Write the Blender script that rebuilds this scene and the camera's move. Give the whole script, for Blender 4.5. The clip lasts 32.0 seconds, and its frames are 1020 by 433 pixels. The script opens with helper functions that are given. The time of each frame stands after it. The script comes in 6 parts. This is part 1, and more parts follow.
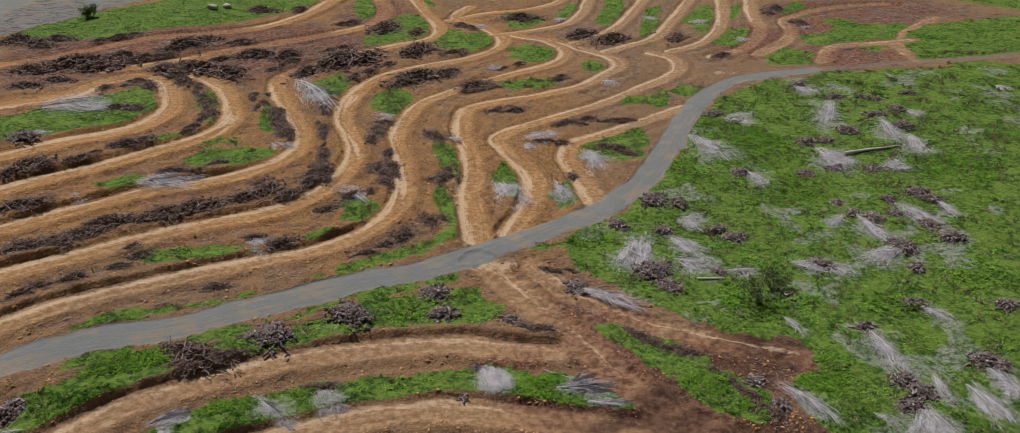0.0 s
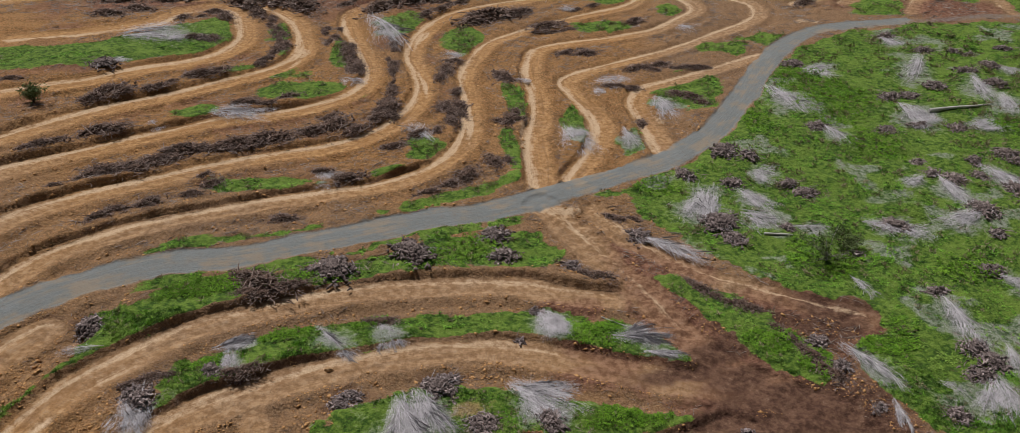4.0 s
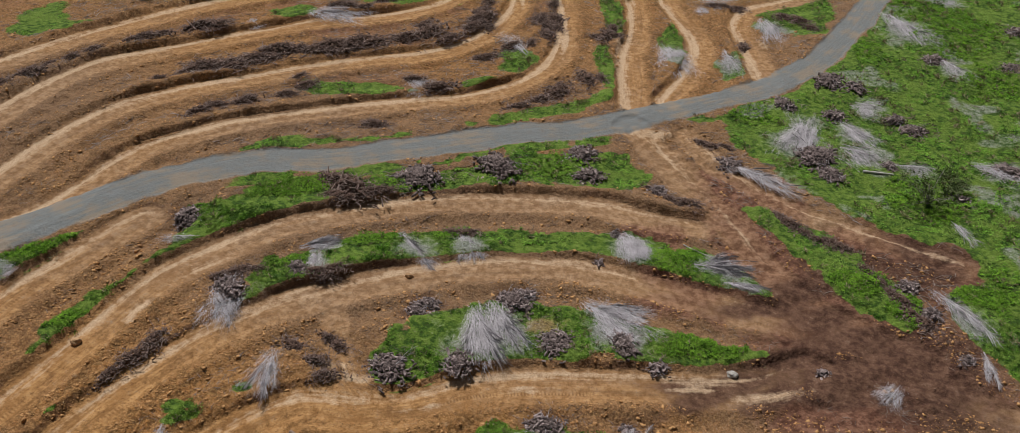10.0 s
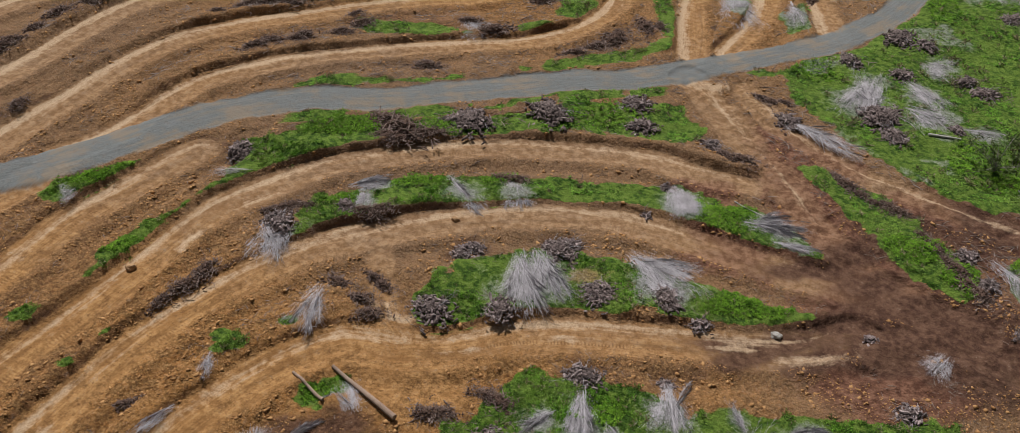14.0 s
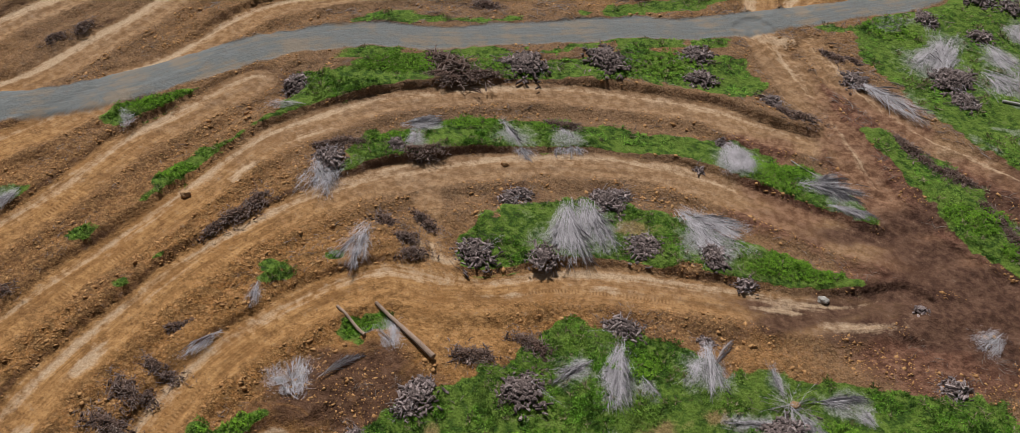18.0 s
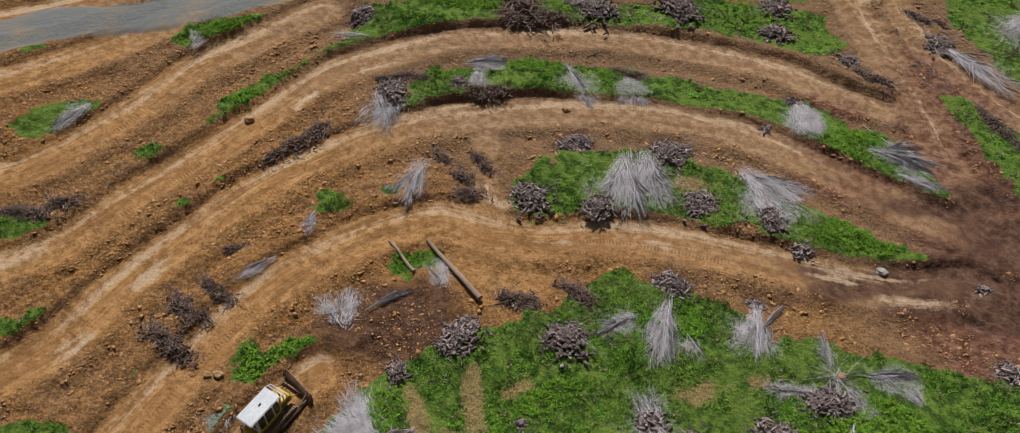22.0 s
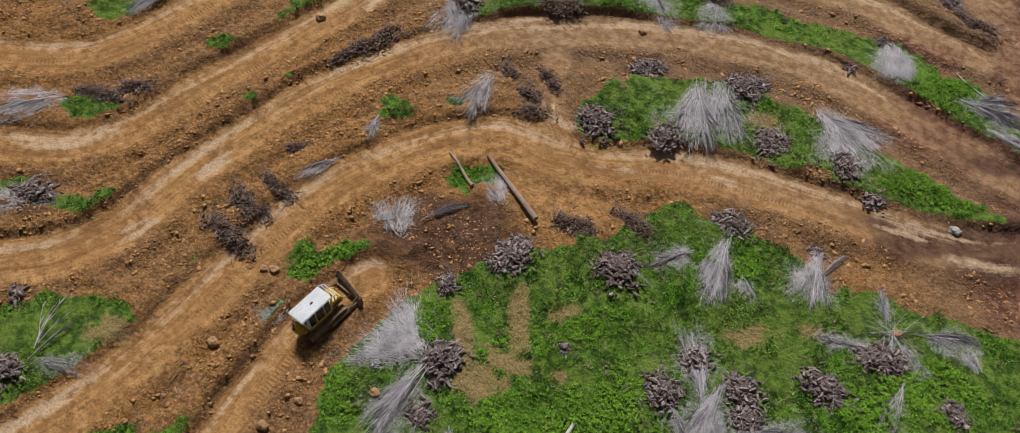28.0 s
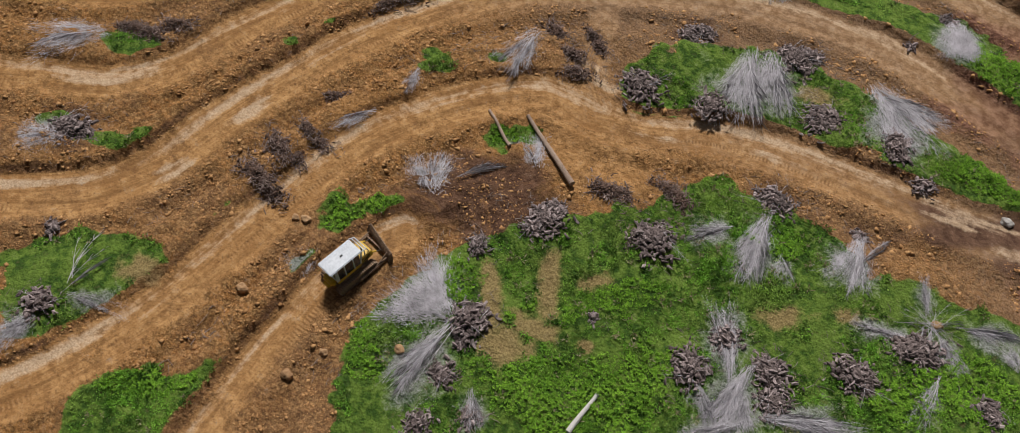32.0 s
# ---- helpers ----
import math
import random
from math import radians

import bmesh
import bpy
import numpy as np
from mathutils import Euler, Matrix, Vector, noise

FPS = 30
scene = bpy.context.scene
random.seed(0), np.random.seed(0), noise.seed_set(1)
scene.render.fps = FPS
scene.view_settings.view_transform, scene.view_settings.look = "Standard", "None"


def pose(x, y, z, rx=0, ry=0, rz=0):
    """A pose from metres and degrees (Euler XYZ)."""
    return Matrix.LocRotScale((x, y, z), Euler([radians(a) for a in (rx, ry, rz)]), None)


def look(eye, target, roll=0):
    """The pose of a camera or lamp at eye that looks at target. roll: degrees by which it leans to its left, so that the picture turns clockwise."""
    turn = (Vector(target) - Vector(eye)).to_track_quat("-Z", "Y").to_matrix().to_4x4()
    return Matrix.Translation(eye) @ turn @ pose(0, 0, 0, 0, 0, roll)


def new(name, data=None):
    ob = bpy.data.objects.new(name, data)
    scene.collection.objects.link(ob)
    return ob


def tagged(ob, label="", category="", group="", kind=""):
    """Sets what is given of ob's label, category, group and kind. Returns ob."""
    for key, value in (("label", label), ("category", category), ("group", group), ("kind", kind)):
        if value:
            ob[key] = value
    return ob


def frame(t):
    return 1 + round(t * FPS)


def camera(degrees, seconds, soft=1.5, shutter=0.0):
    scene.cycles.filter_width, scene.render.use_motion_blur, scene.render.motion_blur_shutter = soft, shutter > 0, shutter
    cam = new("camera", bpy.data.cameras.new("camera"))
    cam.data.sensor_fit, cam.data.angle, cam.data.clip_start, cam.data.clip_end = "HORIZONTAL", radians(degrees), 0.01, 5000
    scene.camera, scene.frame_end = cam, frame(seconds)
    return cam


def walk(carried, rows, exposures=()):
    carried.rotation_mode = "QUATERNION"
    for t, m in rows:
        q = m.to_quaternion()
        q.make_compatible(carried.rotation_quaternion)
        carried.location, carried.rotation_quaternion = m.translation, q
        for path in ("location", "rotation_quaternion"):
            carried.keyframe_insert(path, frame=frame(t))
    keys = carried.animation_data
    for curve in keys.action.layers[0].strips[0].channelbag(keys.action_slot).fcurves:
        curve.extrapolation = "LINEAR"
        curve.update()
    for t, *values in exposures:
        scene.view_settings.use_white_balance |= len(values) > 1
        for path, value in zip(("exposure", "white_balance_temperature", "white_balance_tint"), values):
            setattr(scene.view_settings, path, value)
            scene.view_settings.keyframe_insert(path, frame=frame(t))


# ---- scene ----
cam = camera(61.77, 32.0, soft=0.35)
PATH = [
    (0, pose(-0.00, -0.00, 60.00, 63.04, 0.08, 0.00)),
    (1, pose(0.03, 0.15, 59.99, 62.07, 0.07, 1.28)),
    (2, pose(0.11, 0.29, 59.95, 61.11, 0.02, 2.56)),
    (3, pose(0.16, 0.47, 59.90, 60.14, 0.02, 3.83)),
    (3.5, pose(0.19, 0.54, 59.89, 59.66, -0.03, 4.48)),
    (5.5, pose(0.25, 0.82, 59.90, 57.76, -0.04, 6.92)),
    (6, pose(0.27, 0.88, 59.91, 57.26, -0.05, 7.53)),
    (7, pose(0.31, 1.02, 59.94, 56.30, -0.05, 8.72)),
    (8, pose(0.38, 1.11, 60.00, 55.30, -0.07, 9.91)),
    (9, pose(0.44, 1.23, 60.00, 54.34, -0.07, 11.07)),
    (10, pose(0.49, 1.34, 59.99, 53.41, -0.06, 12.20)),
    (11, pose(0.53, 1.49, 59.94, 52.49, -0.08, 13.31)),
    (12, pose(0.59, 1.66, 59.91, 51.55, -0.09, 14.41)),
    (13, pose(0.65, 1.81, 59.89, 50.63, -0.07, 15.49)),
    (14, pose(0.70, 1.95, 59.85, 49.73, -0.06, 16.57)),
    (14.5, pose(0.72, 2.03, 59.83, 49.26, -0.05, 17.14)),
    (16.5, pose(0.87, 2.35, 59.82, 47.33, -0.06, 19.29)),
    (17, pose(0.90, 2.44, 59.84, 46.87, -0.05, 19.91)),
    (18, pose(0.98, 2.61, 59.89, 45.87, -0.04, 21.32)),
    (19, pose(1.06, 2.82, 59.92, 44.85, -0.00, 22.75)),
    (20, pose(1.13, 3.03, 59.97, 43.84, 0.03, 24.17)),
    (21, pose(1.18, 3.20, 60.03, 42.81, 0.06, 25.57)),
    (22, pose(1.17, 3.39, 60.06, 41.81, 0.05, 27.02)),
    (23, pose(1.12, 3.61, 60.01, 40.80, 0.05, 28.46)),
    (24, pose(1.07, 3.85, 59.97, 39.82, 0.07, 29.88)),
    (25, pose(1.05, 4.03, 60.00, 38.78, 0.08, 31.28)),
    (25.5, pose(1.02, 4.12, 60.01, 38.27, 0.08, 31.79)),
    (27.5, pose(0.85, 4.48, 60.03, 36.25, 0.04, 33.45)),
    (28, pose(0.79, 4.59, 60.02, 35.76, 0.05, 33.72)),
    (28.5, pose(0.70, 4.72, 59.98, 35.26, 0.03, 33.88)),
    (29, pose(0.61, 4.85, 59.93, 34.74, 0.02, 33.99)),
    (29.5, pose(0.52, 4.98, 59.89, 34.24, 0.02, 34.19)),
    (30, pose(0.40, 5.12, 59.84, 33.74, -0.01, 34.82)),
    (30.5, pose(0.29, 5.26, 59.78, 33.23, -0.03, 35.54)),
    (31, pose(0.18, 5.43, 59.71, 32.80, -0.02, 36.28)),
    (31.5, pose(0.06, 5.62, 59.64, 32.61, -0.00, 37.09)),
    (32, pose(-0.06, 5.82, 59.57, 32.47, 0.02, 37.96)),
]
walk(cam, PATH, exposures=[(0.0, -0.06)])

# ---- light: a bright overcast sky with a weak, wide sun ----
world = bpy.data.worlds.new("overcast_sky")
scene.world = world
world.use_nodes = True
wn = world.node_tree
sky = wn.nodes.new("ShaderNodeTexSky")
sky.sky_type, sky.sun_disc = "NISHITA", False
sky.sun_elevation, sky.sun_rotation = radians(58), radians(-40)
sky.air_density, sky.dust_density, sky.ozone_density = 1.0, 4.0, 1.0
haze = wn.nodes.new("ShaderNodeHueSaturation")
haze.inputs["Saturation"].default_value = 0.35
wn.links.new(sky.outputs[0], haze.inputs["Color"])
wn.links.new(haze.outputs[0], wn.nodes["Background"].inputs[0])
wn.nodes["Background"].inputs[1].default_value = 0.024
sun = new("sun", bpy.data.lights.new("sun", "SUN"))
sun.data.energy, sun.data.angle, sun.data.color = 3.9, radians(10), (1.0, 0.965, 0.93)
sun.matrix_world = look((-40, 60, 100), (0, 0, 0))


# ---- materials ----
def material(name, rough=0.9, metal=0.0, spec=0.2):
    m = bpy.data.materials.new(name)
    m.use_nodes = True
    b = m.node_tree.nodes["Principled BSDF"]
    b.inputs["Roughness"].default_value, b.inputs["Metallic"].default_value = rough, metal
    b.inputs["Specular IOR Level"].default_value = spec
    return m, m.node_tree, b


def node(nt, kind, **inputs):
    n = nt.nodes.new(kind)
    for key, value in inputs.items():
        n.inputs[key.replace("_", " ")].default_value = value
    return n


def noise_tex(nt, scale, vec, detail=5.0, rough=0.6):
    n = node(nt, "ShaderNodeTexNoise", Scale=scale, Detail=detail, Roughness=rough)
    nt.links.new(vec, n.inputs["Vector"])
    return n.outputs["Fac"]


def ramp(nt, fac, lo, hi):
    n = node(nt, "ShaderNodeMapRange", From_Min=lo, From_Max=hi)
    n.interpolation_type = "SMOOTHSTEP"
    nt.links.new(fac, n.inputs["Value"])
    return n.outputs["Result"]


def mix(nt, fac, a, b):
    n = nt.nodes.new("ShaderNodeMix")
    n.data_type = "RGBA"
    for sock, v in ((n.inputs["Factor"], fac), (n.inputs[6], a), (n.inputs[7], b)):
        if isinstance(v, tuple):
            sock.default_value = (*v, 1.0)
        elif isinstance(v, float):
            sock.default_value = v
        else:
            nt.links.new(v, sock)
    return n.outputs[2]


def calc(nt, op, a, b):
    n = nt.nodes.new("ShaderNodeMath")
    n.operation = op
    for sock, v in zip(n.inputs, (a, b)):
        if isinstance(v, (int, float)):
            sock.default_value = v
        else:
            nt.links.new(v, sock)
    return n.outputs[0]


def bump(nt, bsdf, height, strength, distance):
    n = node(nt, "ShaderNodeBump", Strength=strength, Distance=distance)
    nt.links.new(height, n.inputs["Height"])
    nt.links.new(n.outputs[0], bsdf.inputs["Normal"])


def attribute(nt, name):
    n = nt.nodes.new("ShaderNodeAttribute")
    n.attribute_name = name
    return n


def speckled(name, dark, light, rough=0.9, scale=3.0, fine=25.0, metal=0.0, spec=0.2, island=False, relief=0.02, per_object=True):
    """A surface whose colour wanders between two tones at two scales, and from piece to piece."""
    m, nt, b = material(name, rough, metal, spec)
    co = nt.nodes.new("ShaderNodeTexCoord").outputs["Object"]
    big, small = noise_tex(nt, scale, co), noise_tex(nt, fine, co)
    tone = calc(nt, "ADD", calc(nt, "MULTIPLY", big, 0.5), calc(nt, "MULTIPLY", small, 0.5))
    tone = ramp(nt, tone, 0.36, 0.64)
    if island:
        rnd = nt.nodes.new("ShaderNodeNewGeometry").outputs["Random Per Island"]
    else:
        rnd = nt.nodes.new("ShaderNodeObjectInfo").outputs["Random"]
    if per_object:
        tone = calc(nt, "ADD", calc(nt, "MULTIPLY", tone, 0.55), calc(nt, "MULTIPLY", rnd, 0.45))
    nt.links.new(mix(nt, tone, dark, light), b.inputs["Base Color"])
    bump(nt, b, small, 0.6, relief)
    return m


def ground_material():
    m, nt, b = material("earth", 0.95, 0.0, 0.15)
    co = nt.nodes.new("ShaderNodeTexCoord").outputs["Object"]
    n_far, n_big = noise_tex(nt, 0.035, co, 4.0), noise_tex(nt, 0.22, co)
    n_mid, n_fine = noise_tex(nt, 1.3, co, 6.0), noise_tex(nt, 7.0, co, 5.0, 0.7)
    along = attribute(nt, "along").outputs["Vector"]
    stretch = node(nt, "ShaderNodeMapping", Scale=(0.09, 1.1, 1.0))
    nt.links.new(along, stretch.inputs["Vector"])
    n_streak = noise_tex(nt, 1.0, stretch.outputs[0], 5.0, 0.6)
    fine_stretch = node(nt, "ShaderNodeMapping", Scale=(0.25, 5.0, 1.0))
    nt.links.new(along, fine_stretch.inputs["Vector"])
    n_rut = noise_tex(nt, 1.0, fine_stretch.outputs[0], 4.0, 0.6)

    def mask(name, lo=0.3, hi=0.7, wob=0.5):
        a = attribute(nt, name).outputs["Fac"]
        edge = calc(nt, "MULTIPLY", calc(nt, "SUBTRACT", n_mid, 0.5), wob)
        edge = calc(nt, "ADD", edge, calc(nt, "MULTIPLY", calc(nt, "SUBTRACT", n_fine, 0.5), wob * 0.6))
        return ramp(nt, calc(nt, "ADD", a, edge), lo, hi)

    cell = node(nt, "ShaderNodeTexVoronoi", Scale=2.6, Randomness=1.0)
    warp = nt.nodes.new("ShaderNodeMixRGB")
    warp.blend_type = "ADD"
    warp.inputs[0].default_value = 0.35
    nt.links.new(co, warp.inputs[1])
    grain = node(nt, "ShaderNodeTexNoise", Scale=2.0, Detail=4.0)
    nt.links.new(co, grain.inputs["Vector"])
    nt.links.new(grain.outputs["Color"], warp.inputs[2])
    nt.links.new(warp.outputs[0], cell.inputs["Vector"])
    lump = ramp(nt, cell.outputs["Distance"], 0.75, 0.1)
    n_dust = noise_tex(nt, 22.0, co, 4.0, 0.7)
    # loose subsoil: orange and brown lumps, redder and darker in places
    n_crumb = noise_tex(nt, 3.2, co, 6.0, 0.75)
    soil = mix(nt, ramp(nt, n_mid, 0.44, 0.57), (0.205, 0.105, 0.036), (0.390, 0.183, 0.058))
    soil = mix(nt, ramp(nt, n_big, 0.44, 0.68), soil, (0.370, 0.184, 0.062))
    soil = mix(nt, calc(nt, "MULTIPLY", ramp(nt, n_far, 0.48, 0.62), 0.6), soil, (0.215, 0.118, 0.062))
    tint = node(nt, "ShaderNodeSeparateColor")
    nt.links.new(cell.outputs["Color"], tint.inputs[0])
    soil = mix(nt, calc(nt, "MULTIPLY", ramp(nt, tint.outputs[0], 0.6, 1.0), 0.3), soil, (0.430, 0.260, 0.125))
    # gaps between lumps and low grain go dark: crevice shade painted into the soil
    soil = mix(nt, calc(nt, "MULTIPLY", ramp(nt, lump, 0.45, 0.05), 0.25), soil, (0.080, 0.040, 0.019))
    soil = mix(nt, calc(nt, "MULTIPLY", ramp(nt, n_crumb, 0.51, 0.60), 0.7), soil, (0.470, 0.270, 0.115))
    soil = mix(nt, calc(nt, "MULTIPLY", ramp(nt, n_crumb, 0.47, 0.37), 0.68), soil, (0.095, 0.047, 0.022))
    soil = mix(nt, calc(nt, "MULTIPLY", ramp(nt, n_fine, 0.53, 0.66), 0.32), soil, (0.540, 0.345, 0.175))
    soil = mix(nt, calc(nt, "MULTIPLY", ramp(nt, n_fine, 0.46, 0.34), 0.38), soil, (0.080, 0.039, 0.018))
    dull = calc(nt, "MULTIPLY", mask("dull", 0.0, 1.0, 0.5), 0.66)
    soil = mix(nt, dull, soil, mix(nt, ramp(nt, n_fine, 0.36, 0.64), (0.125, 0.078, 0.052), (0.300, 0.205, 0.138)))
    red = mix(nt, ramp(nt, n_mid, 0.35, 0.65), (0.115, 0.052, 0.034), (0.265, 0.135, 0.088))
    soil = mix(nt, mask("red", 0.05, 0.7, 0.8), soil, red)
    # compacted bench with faint streaks that follow the machine's way
    bench = mix(nt, ramp(nt, calc(nt, "ADD", calc(nt, "MULTIPLY", n_rut, 0.35), calc(nt, "MULTIPLY", n_mid, 0.65)), 0.36, 0.64), (0.275, 0.135, 0.049), (0.540, 0.307, 0.125))
    bench = mix(nt, calc(nt, "MULTIPLY", ramp(nt, n_big, 0.46, 0.66), 0.6), bench, (0.310, 0.155, 0.056))
    bench = mix(nt, calc(nt, "MULTIPLY", ramp(nt, n_big, 0.50, 0.36), 0.55), bench, soil)
    # hollows of the bench darkened likewise, as painted crevice shade
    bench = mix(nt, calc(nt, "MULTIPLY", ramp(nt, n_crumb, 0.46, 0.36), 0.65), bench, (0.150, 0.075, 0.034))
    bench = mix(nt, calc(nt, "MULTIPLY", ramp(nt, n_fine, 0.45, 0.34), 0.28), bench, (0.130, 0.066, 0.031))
    bench = mix(nt, calc(nt, "MULTIPLY", ramp(nt, n_fine, 0.54, 0.66), 0.3), bench, (0.480, 0.315, 0.160))
    bench = mix(nt, calc(nt, "MULTIPLY", ramp(nt, n_dust, 0.55, 0.72), 0.25), bench, (0.46, 0.30, 0.155))
    bench = mix(nt, calc(nt, "MULTIPLY", ramp(nt, n_streak, 0.50, 0.36), 0.6), bench, (0.200, 0.098, 0.036))
    cleat = node(nt, "ShaderNodeTexWave", Scale=0.95, Distortion=1.6, Detail=2.0)
    cleat.bands_direction = "X"
    nt.links.new(along, cleat.inputs["Vector"])
    across = nt.nodes.new("ShaderNodeSeparateXYZ")
    nt.links.new(along, across.inputs[0])
    lane = calc(nt, "ABSOLUTE", calc(nt, "SUBTRACT", calc(nt, "ABSOLUTE", across.outputs[1], 0.0), 0.98), 0.0)
    lane = calc(nt, "MULTIPLY", ramp(nt, lane, 0.42, 0.22), calc(nt, "MULTIPLY", ramp(nt, n_streak, 0.44, 0.60), ramp(nt, n_big, 0.44, 0.58)))
    cleats = calc(nt, "MULTIPLY", ramp(nt, cleat.outputs["Fac"], 0.45, 0.15), calc(nt, "MULTIPLY", lane, 0.6))
    bench = mix(nt, cleats, bench, (0.140, 0.066, 0.026))
    bench = mix(nt, calc(nt, "MULTIPLY", ramp(nt, cleat.outputs["Fac"], 0.55, 0.95), calc(nt, "MULTIPLY", lane, 0.35)), bench, (0.520, 0.330, 0.165))
    bench = mix(nt, dull, bench, mix(nt, ramp(nt, n_mid, 0.36, 0.64), (0.205, 0.130, 0.080), (0.350, 0.245, 0.165)))
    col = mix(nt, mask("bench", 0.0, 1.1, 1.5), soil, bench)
    col = mix(nt, calc(nt, "MULTIPLY", mask("red", 0.2, 0.9, 0.6), 0.6), col, red)
    # wet dark soil; the same tone paints shade along banks and under heaps
    damp_shade = mix(nt, ramp(nt, n_mid, 0.35, 0.65), (0.058, 0.029, 0.021), (0.135, 0.072, 0.048))
    damp_shade = mix(nt, calc(nt, "MULTIPLY", ramp(nt, n_fine, 0.54, 0.72), 0.5), damp_shade, (0.24, 0.15, 0.10))
    col = mix(nt, calc(nt, "MULTIPLY", calc(nt, "MULTIPLY", mask("damp_shade", 0.08, 0.78, 0.7), ramp(nt, n_streak, 0.15, 0.42)), 0.9), col, damp_shade)
    pale = calc(nt, "ADD", attribute(nt, "pale").outputs["Fac"], calc(nt, "MULTIPLY", calc(nt, "SUBTRACT", n_streak, 0.5), 1.7))
    pale = calc(nt, "ADD", pale, calc(nt, "MULTIPLY", calc(nt, "SUBTRACT", n_mid, 0.5), 0.9))
    pale_c = mix(nt, ramp(nt, n_fine, 0.35, 0.65), (0.43, 0.29, 0.175), (0.64, 0.49, 0.345))
    col = mix(nt, calc(nt, "MULTIPLY", ramp(nt, pale, 0.55, 1.05), 0.85), col, pale_c)
    # turf under the standing weeds
    turf = mix(nt, ramp(nt, n_mid, 0.38, 0.60), (0.034, 0.085, 0.012), (0.150, 0.240, 0.036))
    turf = mix(nt, ramp(nt, n_big, 0.45, 0.70), turf, (0.160, 0.250, 0.042))
    # near-black low grain paints the shade in gaps between blades
    turf = mix(nt, calc(nt, "MULTIPLY", ramp(nt, n_fine, 0.50, 0.36), 0.5), turf, (0.020, 0.036, 0.010))
    turf = mix(nt, calc(nt, "MULTIPLY", ramp(nt, n_dust, 0.58, 0.75), 0.5), turf, (0.27, 0.27, 0.11))
    turf = mix(nt, calc(nt, "MULTIPLY", ramp(nt, n_mid, 0.40, 0.28), 0.45), turf, (0.150, 0.098, 0.052))
    col = mix(nt, mask("grass", 0.35, 0.65, 0.8), col, turf)
    bare_c = mix(nt, ramp(nt, n_fine, 0.35, 0.65), (0.235, 0.155, 0.070), (0.42, 0.295, 0.140))
    col = mix(nt, calc(nt, "MULTIPLY", mask("bare", 0.15, 1.0, 1.5), 0.85), col, bare_c)
    # bleached litter round the felled crowns
    litter = mix(nt, ramp(nt, n_fine, 0.3, 0.7), (0.15, 0.148, 0.150), (0.47, 0.465, 0.485))
    col = mix(nt, calc(nt, "MULTIPLY", mask("litter", 0.25, 0.95, 1.5), 0.8), col, litter)
    # gravel
    stone = mix(nt, ramp(nt, n_fine, 0.3, 0.7), (0.125, 0.136, 0.136), (0.205, 0.217, 0.217))
    stone = mix(nt, calc(nt, "MULTIPLY", ramp(nt, n_big, 0.45, 0.62), 0.5), stone, (0.140, 0.165, 0.168))
    stone = mix(nt, calc(nt, "MULTIPLY", ramp(nt, n_rut, 0.42, 0.7), 0.6), stone, (0.235, 0.25, 0.262))
    stone = mix(nt, calc(nt, "MULTIPLY", ramp(nt, n_dust, 0.6, 0.75), 0.5), stone, (0.40, 0.40, 0.40))
    stone = mix(nt, calc(nt, "MULTIPLY", ramp(nt, calc(nt, "ADD", calc(nt, "MULTIPLY", n_streak, 0.4), calc(nt, "MULTIPLY", n_big, 0.6)), 0.47, 0.60), 0.65), stone, (0.29, 0.225, 0.16))
    col = mix(nt, mask("gravel", 0.05, 1.05, 1.2), col, stone)
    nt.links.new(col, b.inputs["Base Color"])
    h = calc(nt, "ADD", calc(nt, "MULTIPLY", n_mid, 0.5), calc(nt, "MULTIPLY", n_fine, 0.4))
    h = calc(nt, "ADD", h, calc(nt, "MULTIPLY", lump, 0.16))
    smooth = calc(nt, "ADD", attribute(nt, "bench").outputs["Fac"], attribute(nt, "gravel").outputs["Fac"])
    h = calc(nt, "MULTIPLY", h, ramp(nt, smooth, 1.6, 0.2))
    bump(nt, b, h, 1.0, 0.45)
    return m


EARTH = ground_material()
CHIP = speckled("chipped_palm_trunk", (0.022, 0.012, 0.011), (0.560, 0.460, 0.450), scale=2.0, fine=10.0, relief=0.03)
BARK = speckled("dark_brush", (0.036, 0.020, 0.015), (0.200, 0.130, 0.102), scale=2.0, fine=10.0, island=True, relief=0.03)
BRUSHWOOD = speckled("dead_roots", (0.046, 0.025, 0.020), (0.420, 0.320, 0.285), scale=2.0, fine=10.0, island=True, relief=0.01)
WOODBITS = speckled("broken_wood", (0.045, 0.028, 0.022), (0.420, 0.350, 0.315), scale=0.3, fine=6.0, island=True, relief=0.01)
FROND = speckled("bleached_frond", (0.195, 0.180, 0.190), (0.730, 0.700, 0.745), scale=2.0, fine=9.0, island=True)
LOG = speckled("weathered_log", (0.16, 0.105, 0.078), (0.44, 0.33, 0.26), scale=1.0, fine=12.0)
BLEACHED = speckled("bleached_trunk", (0.40, 0.38, 0.36), (0.68, 0.66, 0.63), scale=1.0, fine=10.0)
CLOD = speckled("soil_clod", (0.290, 0.142, 0.055), (0.600, 0.350, 0.155), scale=1.5, fine=9.0, island=True)
BROWNROCK = speckled("orange_rock", (0.28, 0.155, 0.075), (0.52, 0.34, 0.19), scale=1.0, fine=6.0)
ROCK = speckled("pale_rock", (0.33, 0.30, 0.27), (0.56, 0.54, 0.51), scale=1.0, fine=6.0)
